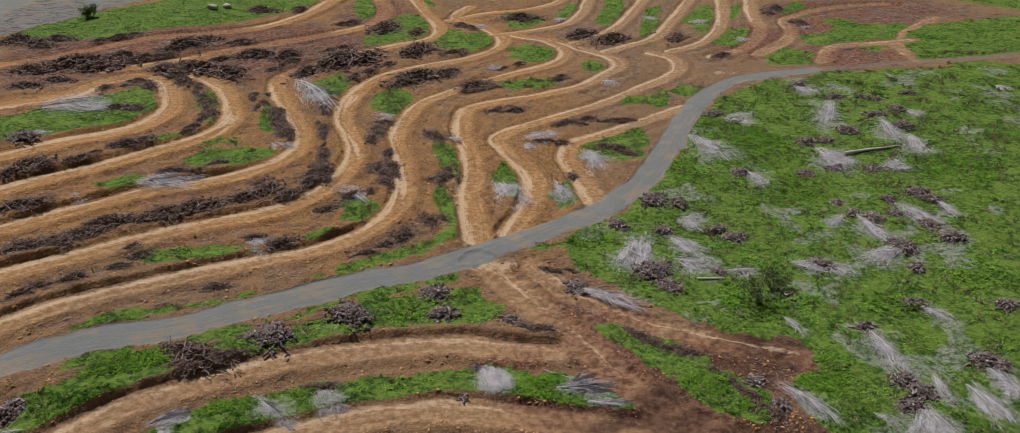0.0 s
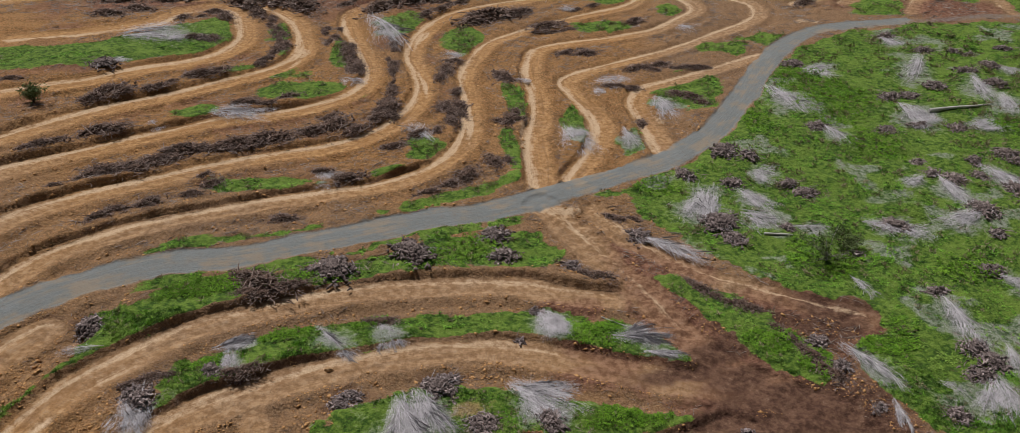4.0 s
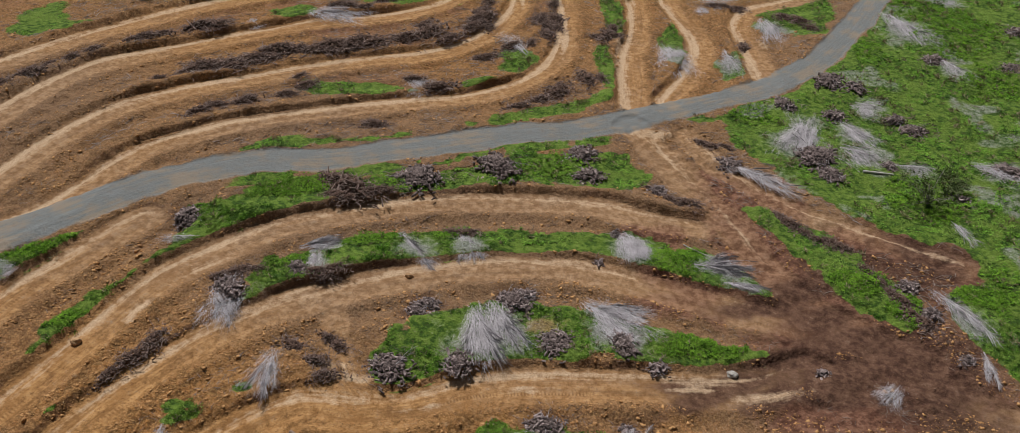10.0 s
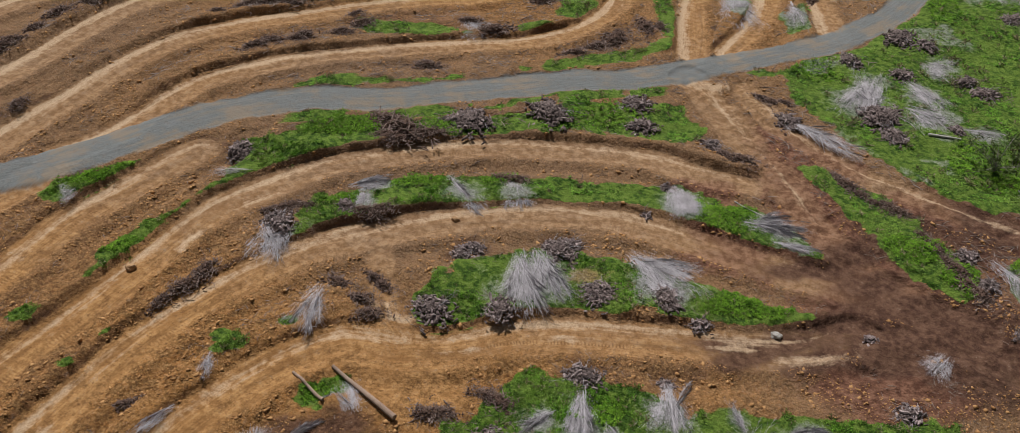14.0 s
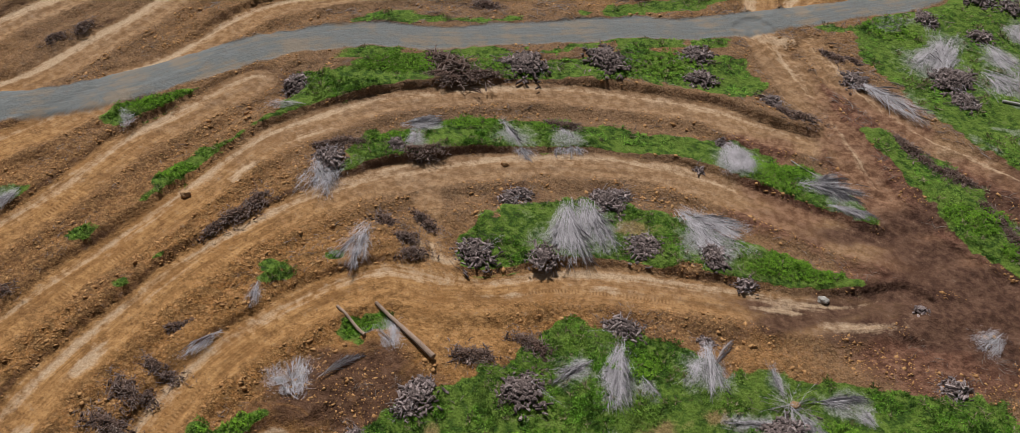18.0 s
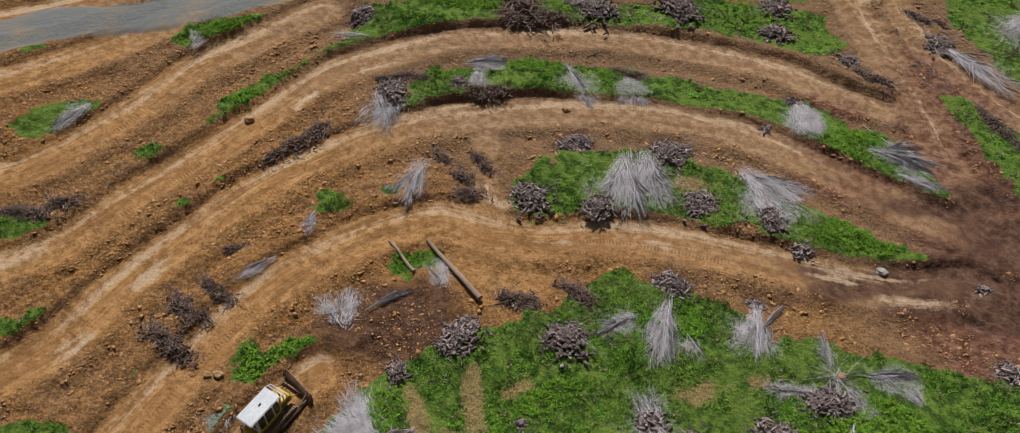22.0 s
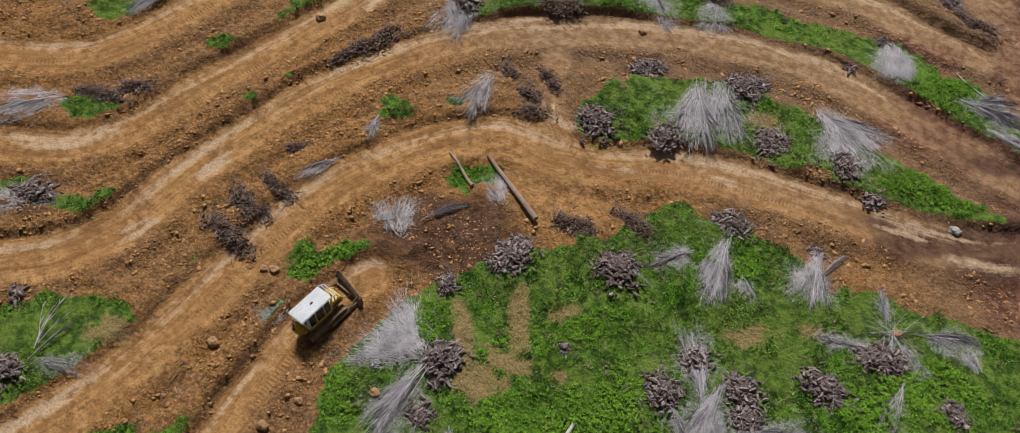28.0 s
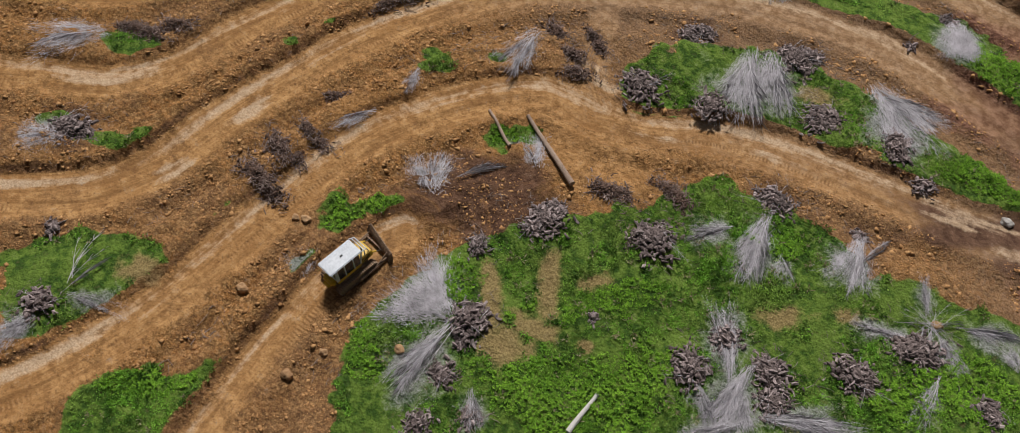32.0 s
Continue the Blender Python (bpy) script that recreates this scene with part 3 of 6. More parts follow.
CHUNK_SPOTS_C = [(63.9, 151.4, 1.4), (55.3, 147.5, 1.8), (58.6, 147.6, 1.3), (62.4, 134.8, 1.2), (56.4, 135.6, 1.1), (50.7, 133.7, 1.2), (52.4, 122.7,
    0.9), (53.3, 118.9, 1), (55.8, 116.9, 1.4), (66.4, 125.2, 1.4), (67.3, 122.4, 1.2), (60.8, 123.2, 1.1), (59.8, 117.8, 1.1), (63.4, 114.1, 1.5),
    (64.6, 110.2, 1.4), (56.7, 108.1, 1.6), (56.5, 102.6, 0.8), (19.2, 103, 1.4), (21.5, 98.6, 1.1), (29.1, 102.4, 0.8), (43.8, 103.8, 1.3), (36.7,
    96.5, 0.8), (52.8, 94.4, 1.2), (44.7, 89.3, 0.9), (45.3, 79.1, 1.2), (46.4, 77.3, 1.3), (44.2, 74.5, 1.3), (39.9, 68.3, 1.2), (29.9, 74.8, 1),
    (28.2, 78.6, 0.9), (32.2, 68.7, 0.8), (56.3, 82.5, 1.4)]
CHUNK_SPOTS_D = [(64.3, 93.1, 1.1), (57.7, 81.5, 0.9), (63.3, 179.2, 1.4)]
CHUNK_SPOTS_Y = [(-85, 138.4, 1.9), (-76.1, 159.8, 1.6)]
CHUNK_SPOTS = CHUNK_SPOTS_A + CHUNK_SPOTS_B + CHUNK_SPOTS_C + CHUNK_SPOTS_D + CHUNK_SPOTS_Y
BRUSH_SPOTS_A = [(-78.3, 126.3, 2.1), (-79.2, 123.3, 1.6), (-72.4, 111.9, 1.9), (-69.7, 113, 1.3), (-65.5, 100.9, 1.8), (-66.8, 99.2, 1.4), (-63,
    102.9, 1.6), (-60.8, 105.7, 1.6), (-58.7, 109.2, 1.9), (-53.9, 111.1, 1.3), (-52, 113.6, 1.9), (-49.1, 116.4, 2), (-46.3, 116.9, 1.6), (-42.5,
    121, 1.8), (-39.7, 123.9, 2.1), (-35.9, 123.2, 1.5), (-68, 139.1, 1.8), (-65.5, 141.4, 1.4), (-56.6, 129.2, 1.5), (-37.1, 108.4, 1.3), (-33,
    106.9, 1.5), (-32.1, 133.1, 1.6), (-21, 137.2, 1.6), (-22.4, 143.2, 1.1), (-11.6, 132.2, 1.5), (-14.2, 151.7, 1.6), (-21.8, 190.9, 2.7), (-24.4,
    186.9, 1.8), (-16, 193.7, 1.5), (-77.6, 159.7, 1.5), (-74.2, 160.7, 1.3), (-62.6, 168.3, 1.2)]
BRUSH_SPOTS_B = [(-59.8, 155.7, 1.1), (-42.5, 151.2, 1.7), (-47, 164.6, 1.2), (-52.4, 175.4, 0.8), (-32.4, 131.6, 1), (-72.6, 190.7, 3), (-77.3, 187,
    2.4), (-65, 189.9, 2.4), (-98.3, 188.4, 3.3), (-92.8, 185.9, 2.3), (-96.6, 175.6, 1.9), (-100.7, 170.2, 2.2), (-106.2, 183.5, 2), (-90.4, 194.5,
    1.8), (-80.9, 206.3, 2.6), (-77.7, 211.3, 2), (-41.8, 201.8, 3.5), (-35.9, 204.2, 2.6), (-47.8, 193.1, 2.1), (-23.9, 212.2, 2.6), (-35, 233.5,
    2.5), (-14.6, 195.3, 1.5), (-8.1, 186.7, 1.8), (0.7, 168.5, 1.6), (-3.3, 168.5, 1.2), (11.1, 160.3, 1.8), (15.1, 162.1, 1.6), (18.6, 227.7, 2.1),
    (26.8, 222.3, 2.4), (2.9, 246.5, 2.3), (43.7, 220.9, 1.7), (75.4, 244, 1.9)]
BRUSH_SPOTS_C = [(51.9, 204.3, 1.3), (-10.7, 135, 1.1), (-12.4, 116.1, 1.4), (-15.9, 111.6, 1.5), (-18.4, 108.3, 1.3), (-20.7, 105.2, 1.1), (-10.5,
    117.3, 0.9), (10.7, 134.4, 1.1), (-28.9, 119.2, 1.4), (-25.7, 124.4, 1.3), (-51.1, 101.5, 1.2), (-52.6, 103.2, 0.9), (-56.3, 93.7, 1.3), (-59.3,
    91.6, 1.1), (-60.4, 89.1, 1.1), (-52.2, 97.7, 0.9), (-38.4, 94.6, 1.2), (-41.2, 127.7, 1.3), (-121.4, 207.6, 2.3), (-115.1, 204.6, 1.9), (-112.6,
    209.3, 1.6), (-72.5, 247.6, 1.9), (-62.7, 203.6, 2.2), (-55.2, 205.1, 1.9), (-69.3, 199.3, 1.6), (78, 228.3, 1.6), (11.4, 191.1, 1.2), (-25.7,
    231.1, 1.4)]
BRUSH_SPOTS = BRUSH_SPOTS_A + BRUSH_SPOTS_B + BRUSH_SPOTS_C
BRUSH_ROWS_A = [(-19.6, 42.6, -17.1, 43.4, 0.5), (-15.4, 46.3, -13, 46.1, 0.5), (-33.5, 53.9, -28.3, 53.1, 1.1), (-30.2, 56.8, -27.8, 55.1, 0.6),
    (-29, 51.3, -27.1, 51.7, 0.5), (-43.8, 35.4, -41.7, 35.8, 0.7), (-42.8, 30.9, -40, 30.7, 0.5), (-43.4, 29.1, -40.3, 28, 0.4), (-42.4, 25, -40,
    24.4, 0.2), (-46.9, 45.1, -44.3, 52, 0.9), (-62.7, 27.7, -57.5, 31.1, 0.6), (-39.5, 80.5, -34.3, 79.5, 1.6), (-37.8, 76.9, -30.9, 80.3, 0.4),
    (-34.5, 63.6, -31.7, 64.9, 0.4), (-22.6, 75.1, -19.7, 75.3, 0.4), (0.6, 88.9, 4.7, 87.9, 0.9), (3.9, 103.3, 9, 101.7, 0.8), (13.8, 87.9, 22.2,
    82.9, 0.6), (-43.9, 60.7, -39.8, 63.7, 0.4)]
BRUSH_ROWS_B = [(23.5, 81.1, 29.3, 72.1, 0.7), (16.2, 148.2, 23.1, 144.4, 1.1), (4.9, 150.7, 10.3, 149.4, 0.9)]
BRUSH_ROWS_Y = [(-16.2, 152.9, -12.6, 149.9, 1), (-14.1, 132.7, -9.2, 133.1, 0.9), (-34.2, 135, -30, 129.8, 1.2), (-23.6, 136.1, -19.7, 133.8, 1),
    (-65.2, 171.6, -58.7, 157.3, 0.8), (-48.4, 164.6, -41.7, 148.1, 1.2), (-25.1, 189.5, -17.8, 194.9, 1.2), (-3.6, 170, 0.4, 172.5, 0.8), (10.1, 161,
    15.4, 159.7, 0.8), (-11.1, 181.9, -1.7, 185.4, 0.8), (17.1, 160.2, 24.9, 162.5, 0.5), (-23.9, 159.2, -27.1, 159.5, 0.6)]
BRUSH_ROWS = BRUSH_ROWS_A + BRUSH_ROWS_B + BRUSH_ROWS_Y
CROWN_SPOTS_A = [(-21.7, 25.8, -26.3, 25.9, 40, 1.3), (-21, 25.7, -21.4, 18.7, 11, 0.7), (-16.7, 22.4, -14.6, 20.1, 13, 0.6), (-1.8, 35.2, -5.1, 39.5,
    11, 0.9), (-1.2, 37, -1.1, 31.4, 12, 0.9), (-3.8, 33.3, -1.3, 31.4, 12, 0.6), (-0.8, 34.7, 0.2, 31.6, 30, 1.2), (1.5, 34, 7, 37, 9, 0.8), (0.6,
    32.8, -2.2, 29.6, 11, 0.8), (7.8, 49.4, 6.3, 52, 9, 0.8), (9.3, 48.4, 11.4, 46.5, 19, 0.8), (7.9, 46.9, 3.9, 45.1, 7, 0.4), (10.6, 45, 10.7, 40.7,
    7, 0.4), (10, 49.9, 14.3, 51.6, 9, 0.4), (15.3, 49.5, 13.8, 50.5, 28, 0.8), (-45.2, 5.9, -46.1, 3.2, 30, 0.9)]
CROWN_SPOTS_B = [(-45.1, 8.7, -46.8, 13, 22, 0.2), (-44.8, 8.7, -41.2, 10.3, 10, 0.4), (-32.5, 21.2, -34.7, 22.3, 35, 0.4), (-6.7, 49.2, -5.8, 43.3,
    15, 1.2), (-8.1, 46.8, -10.7, 43.8, 16, 0.4), (-4, 46.8, -2.7, 44.9, 21, 0.4), (0.6, 52.5, 1.3, 47.7, 22, 1.1), (1.3, 49.9, 2.6, 53.2, 7, 0.2),
    (-29.9, 33.2, -32.1, 36.1, 34, 1), (-29, 35.6, -27.3, 39.1, 6, 0.15), (-24.6, 40.9, -27, 42.9, 31, 0.8), (-33.4, 53, -33, 47.8, 21, 0.7), (-38.9,
    42.2, -38.1, 39.5, 17, 0.7), (-39, 36.4, -40.5, 33, 17, 0.5), (-62.6, 27, -65.6, 22.8, 29, 0.9), (-56.9, 17.2, -59, 15.4, 39, 1)]
CROWN_SPOTS_C = [(-42.3, 58.6, -39.8, 55.5, 23, 0.8), (-16.6, 63.7, -14.3, 57.1, 20, 1.2), (-14.9, 65.1, -12.3, 59.3, 22, 1.0), (-5.8, 67.8, 0.4, 63.5,
    21, 1.1), (-4.5, 67.5, 0.2, 66.8, 23, 1), (-3.3, 80.5, -0.6, 75.6, 16, 1.3), (6.3, 77.3, 9, 79.2, 18, 0.5), (-20.3, 74.7, -18.5, 71.8, 19, 0.9),
    (-47.9, 65.5, -51.2, 63.6, 12, 0.25), (-62.2, 55.8, -63.5, 54.5, 44, 0.5), (-64.6, 41.8, -65.7, 38.5, 21, 0.8), (-37.5, 68, -33.5, 70.2, 17, 0.7),
    (-35.8, 68.5, -34.3, 64.5, 12, 0.7), (-27.7, 73.4, -23.3, 69.7, 12, 0.9), (-20.9, 75, -19, 71.3, 24, 0.9), (-2.3, 80.9, -1.1, 75.3, 15, 1.2)]
CROWN_SPOTS_D = [(5.2, 76.7, 10.9, 77.5, 17, 0.45), (8.5, 74.6, 12.5, 74.2, 10, 0.8), (9.2, 97.9, 17.1, 92.9, 10, 0.9), (18.7, 103.1, 19, 111.2, 12,
    0.9), (-41.4, 61.3, -41.5, 54.7, 25, 0.8), (25.3, 64, 23.2, 61.1, 22, 0.6), (42.6, 160.7, 48, 159.1, 36, 0.9), (34.7, 151.8, 38.9, 140.7, 12,
    0.9), (40.8, 135.3, 42.7, 128.3, 6, 0.4), (25.9, 117.9, 30, 116.9, 38, 0.5), (18.6, 110.8, 16.9, 102.8, 17, 0.9), (23.8, 112.5, 27.5, 106.8, 14,
    0.9), (14.3, 146.5, 15.7, 137.7, 15, 0.9), (66, 166.4, 60.8, 155.8, 3, 0.5), (61.9, 178.4, 64.2, 172, 16, 0.6), (77.9, 159.6, 80.6, 156.9, 25,
    0.6)]
CROWN_SPOTS_E = [(71.4, 155.4, 71, 145.5, 7, 0.9), (73.7, 147.5, 72.5, 139.9, 12, 0.9), (55.8, 144.5, 58.3, 135, 18, 1.1), (64, 134.7, 68.8, 135.7,
    26, 0.9), (53.8, 118.1, 54.8, 109.9, 7, 0.8), (51.7, 118.1, 48.2, 114.7, 14, 0.5), (67.7, 122, 68.3, 116.5, 9, 0.8), (61.5, 121.7, 64.1, 114.6,
    15, 0.9), (55.7, 107.4, 51, 104, 20, 0.9), (23.4, 105.8, 27.9, 102.1, 23, 0.6), (29.8, 102.6, 34, 101.8, 18, 0.4), (39.6, 104.3, 47.3, 102.4, 14,
    0.8), (34.6, 91.7, 36.9, 87.3, 9, 0.3), (53.3, 93.7, 56, 90.2, 13, 0.7), (44.9, 88, 45.5, 80.4, 6, 0.9), (45.5, 74.4, 45.9, 68.5, 17, 1)]
CROWN_SPOTS_F = [(49, 79.8, 48.7, 75.4, 8, 0.7), (44.8, 73.3, 42.3, 68.6, 6, 0.7), (30.6, 78.2, 34.5, 72.5, 10, 0.7), (33.9, 69.9, 34.3, 66.3, 13,
    0.7), (39.5, 73.2, 42, 71.6, 16, 0.3), (56.1, 80.9, 56.8, 76.4, 19, 0.8), (52.4, 78.2, 53.2, 71.6, 16, 0.9), (56.8, 77.9, 56.4, 74.9, 28, 0.9),
    (63.3, 176.4, 63.5, 173.2, 28, 0.9), (102.9, 173.2, 103.1, 170, 28, 0.9), (-56, 127.9, -52.6, 126, 28, 0.9), (-37.4, 107.9, -34.2, 105.3, 28,
    0.9), (-67, 117.8, -64.8, 116.1, 28, 0.9), (0.3, 130.1, 0.9, 127.6, 28, 0.9), (-9.4, 152, -11.3, 149.8, 28, 0.9), (3, 149.5, 4.3, 146.5, 28, 0.9)]
CROWN_SPOTS_G = [(-24.9, 154.2, -26.2, 152.5, 28, 0.9), (-43.2, 176.4, -41.9, 173, 28, 0.9), (-81.6, 156.3, -80.3,
    160.9, 28, 0.9), (-84.3, 140.2, -83.4, 143.3, 28, 0.9), (-5, 197.6, -2.7, 200.5, 28, 0.9), (15.5, 247.5, 13.1, 244.5, 28, 0.9), (-7.1, 240.8,
    -9.2, 237.6, 28, 0.9), (39.8, 240.4, 40.2, 244.2, 28, 0.9), (54.2, 237.5, 51.2, 234.5, 28, 0.9), (58.7, 215.9, 60.8, 218.5, 28, 0.9), (78.7,
    226.5, 78.7, 222.9, 28, 0.9)]
CROWN_SPOTS_Y = [(-1.9, 131.5, 1.1, 121.4, 14, 0.8), (3.4, 154.3, 8.2, 151.9, 34, 0.7), (-47, 185.5, -38.6, 166.4, 6, 0.6), (-59.5, 124, -51.7, 126.1,
    23, 0.8), (-22.9, 121.7, -27.8, 127.5, 15, 0.4), (-91.4, 155.8, -80.1, 163, 25, 0.5), (-23.2, 163.4, -26.9, 161.9, 32, 0.5), (7.9, 132.5, 9.2,
    123.9, 10, 0.6), (-43.3, 146, -40.4, 143.2, 26, 0.6), (20.7, 188.7, 24.8, 185.9, 28, 0.4)]
CROWN_SPOTS = CROWN_SPOTS_A + CROWN_SPOTS_B + CROWN_SPOTS_C + CROWN_SPOTS_D + CROWN_SPOTS_E + CROWN_SPOTS_F + CROWN_SPOTS_G + CROWN_SPOTS_Y
BURST_SPOTS = [(8.4, 48.7, 3.4, 90)]
BARE_SPOTS = [(-17.3, 32.8, 0.9, 3.4, 37), (-16.0, 29.2, 2.0, 1.0, 15), (-17.0, 26.4, 2.2, 1.5, 35), (-20.6, 29.6, 0.75, 3.4, 42), (-18.6, 27.0, 0.8, 1.6, 42),
    (-14.4, 35.6, 1.5, 0.8, 39), (-1.1, 42.2, 2.0, 0.9, 39), (-42.5, 13.6, 1.7, 1.2, 41), (-9.5, 63.2, 1.9, 1.2, 30), (-12.0, 30.5, 0.7, 0.5, 0), (3.0, 45.5, 1.2, 0.7, 20)]
# wet or freshly dug ground; those below STRIP_B also paint the bank's shade
DAMP_SHADE_SPOTS_A = [(-27.7, 35.6, 5.2, 2.9, 40), (7.8, 58.9, 4.9, 1.4, 38), (15.7, 65.1, 8.6, 1.5, 23), (17.3, 75.8, 5.3, 1.9, 23), (12.3, 58.8, 3.6, 0.9,
    24), (23.7, 67.4, 5.9, 2.8, 12), (17.7, 71.7, 4.1, 2.0, 12), (30.3, 81.7, 4.4, 3.0, 11), (23.3, 81.4, 3.7, 1.8, 12), (28.6, 64.2, 5.0, 2.2, 11),
    (20.1, 80.4, 4.6, 3.1, 1), (31.0, 84.2, 4.7, 3.8, 0), (21.2, 66.1, 8.9, 4.1, 15), (7.8, 59.8, 5.6, 1.1, 16), (28.5, 63.2, 5.5, 4.3, 15), (14.9,
    61.2, 5.5, 0.9, 20), (12.5, 72.0, 4.8, 1.4, 16)]
DAMP_SHADE_SPOTS_B = [(-27.7, 34.6, 4.9, 2.3, 36), (-25.1, 38.5, 3.4, 2.0, 36), (10.7, 61.4, 4.8, 1.0, 25), (26.6, 66.6, 6.9, 3.2, 16), (19.3, 63.3, 5.0,
    1.0, 16), (22.0, 69.7, 5.9, 1.3, 16), (16.4, 65.8, 3.9, 0.7, 16), (13.2, 64.3, 5.3, 0.9, 30), (28.5, 67.6, 5.6, 5.5, 17), (21.7, 62.7, 7.9, 1.8,
    17), (-23.7, 35.6, 3.8, 2.5, 36), (-20.5, 35.7, 2.2, 1.8, 36)]
DAMP_SHADE_SPOTS = DAMP_SHADE_SPOTS_A + DAMP_SHADE_SPOTS_B
RED_SPOTS_A = [(-57.6, 201.9, 18.6, 10.1, 9), (-80.1, 213.7, 22.4, 11.1, 15), (-102.7, 201.7, 14.0, 11.7, 1), (-53.6, 220.4, 15.1, 11.7, 10), (-37.4,
    251.9, 11.5, 15.0, 7), (80.7, 196.7, 8.7, 8.5, -9), (99.9, 240.2, 20.1, 13.8, -0), (80.2, 224.1, 9.8, 9.2, -11), (61.4, 216.9, 8.0, 12.7, -16),
    (-98.9, 183.5, 12.6, 7.7, 5), (25.8, 84.2, 8.2, 3.8, 11), (12.8, 90.3, 4.8, 4.3, 12), (18.5, 66.3, 4.6, 2.3, 12), (24.9, 67.2, 11.0, 6.3, 11),
    (18.7, 76.0, 4.3, 6.8, 12), (30.6, 83.4, 6.6, 5.6, 11), (20.5, 58.5, 7.4, 3.2, 24), (14.5, 61.0, 5.0, 1.0, 25)]
RED_SPOTS_B = [(11.9, 83.5, 5.8, 13.8, 21), (20.2, 70.3, 7.7, 4.7, 20), (5.4, 73.3, 5.5, 4.1, 21), (-0.6, 80.9, 4.4, 1.9, 22)]
RED_SPOTS = RED_SPOTS_A + RED_SPOTS_B
PALE_SPOTS_A = [(-18.8, 134.4, 1.0, 9.1, 5), (-8.0, 122.1, 1.2, 11.6, 3), (-11.0, 160.0, 1.3, 6.5, 3), (-54.6, 154.8, 1.2, 5.7, 11), (-29.9, 149.2,
    1.0, 8.9, 6), (1.7, 128.8, 0.8, 6.8, 2), (13.7, 136.6, 1.1, 2.9, -0), (48.9, 190.6, 2.0, 2.5, -11), (-34.3, 175.6, 1.7, 6.7, 7), (-22.1, 150.0,
    1.1, 6.6, 5), (-2.3, 103.8, 3.7, 1.8, 3), (11.3, 126.5, 0.9, 2.5, 1), (-45.3, 62.1, 2.1, 1.3, 34), (-48.3, 54.6, 2.0, 1.0, 34), (12.8, 59.7, 3.5,
    0.9, 29), (6.5, 59.4, 1.5, 0.7, 29), (-57.3, 25.7, 2.7, 1.3, 33), (-47.5, 21.0, 1.8, 1.4, 32)]
PALE_SPOTS_B = [(-47.1, 29.5, 1.9, 1.7, 32), (-19.5, 49.8, 3.0, 0.7, 31), (-26.8, 53.1, 0.8, 2.5, 32), (-59.1, 23.1, 3.2, 1.0, 42), (-9.2, 55.1, 1.7,
    0.6, 39), (-41.1, 7.0, 1.2, 0.5, 40), (13.8, 60.3, 3.1, 1.0, 16), (6.0, 58.9, 1.9, 0.6, 16), (6.1, 59.0, 1.5, 0.5, 25), (13.0, 59.6, 3.2, 1.0,
    25)]
PALE_SPOTS = PALE_SPOTS_A + PALE_SPOTS_B + [(-25.6, 52.1, 1.0, 2.6, 20)]
RANK_SPOTS_A = [(-10.7, 27.1, 6.9, 3.6, 39), (-25.2, 19.3, 1.7, 2.3, 39), (-16.4, 29.8, 3.1, 1.6, 39), (-4.7, 48.1, 2.2, 1.6, 39), (-23.2, 28.5, 1.3,
    1.7, 39), (6.0, 64.8, 3.4, 1.8, 38), (3.1, 76.4, 2.5, 2.5, 39), (-12.5, 35.7, 2.6, 1.7, 39), (-13.4, 50.0, 1.7, 1.3, 39), (-33.5, 26.7, 1.5, 1.2,
    40), (11.3, 44.5, 5.9, 2.7, 38), (-35.0, 7.9, 3.2, 1.0, 40), (7.3, 64.9, 3.8, 1.9, 24), (3.2, 77.9, 3.2, 2.3, 24), (-15.9, 89.2, 4.8, 2.4, 26),
    (-42.6, 78.0, 4.6, 1.8, 29), (-53.7, 50.9, 5.7, 1.3, 29), (-31.1, 71.2, 2.9, 1.4, 27)]
RANK_SPOTS_B = [(22.2, 77.9, 4.0, 2.0, 23), (-63.7, 58.8, 4.8, 1.8, 31), (-37.1, 65.6, 2.1, 1.1, 28), (-22.4, 75.1, 2.2, 0.9, 27), (44.7, 144.7, 6.9,
    8.1, -6), (47.4, 127.9, 5.2, 5.2, -4), (41.0, 154.8, 4.9, 5.4, -6), (11.2, 111.9, 3.9, 2.5, 1), (30.0, 135.4, 3.4, 4.3, -3), (36.1, 80.5, 3.8,
    3.9, -0), (32.2, 95.4, 5.1, 4.9, -1), (50.3, 93.5, 4.1, 3.2, -2), (-13.8, 92.3, 4.2, 1.8, 4), (-30.6, 81.1, 4.4, 1.6, 5), (73.6, 132.8, 7.2, 5.5,
    -8), (63.8, 100.7, 4.3, 3.6, -4), (28.5, 74.9, 2.9, 2.3, 1), (5.9, 211.7, 4.9, 4.8, -3)]
RANK_SPOTS_C = [(-9.4, 222.1, 5.2, 5.2, 1), (-101.7, 226.7, 13.7, 6.1, 3), (-42.5, 85.1, 3.7, 1.1, 7), (-34.3, 26.4, 1.2, 1.3, 36), (-32.2, 29.8, 1.9,
    0.9, 36), (-28.5, 41.7, 1.5, 1.1, 37)]
RANK_SPOTS = RANK_SPOTS_A + RANK_SPOTS_B + RANK_SPOTS_C
PAD_SPOTS_A = [(-21.4, 45.7, 5.6, 4.1, 31), (-25.8, 47.7, 3.6, 3.1, 31)]
PAD_SPOTS = PAD_SPOTS_A
TERRACES = [T0, T1, T2, T3, T4, T5, U1, U2, U3, U4, U5, U6, U7, V1, V2, V3, V4, V5, V6, V7, V8, V9, V10, V11]
TRACKS = [RAMP, SPUR, TAIL, LINK, FORK]


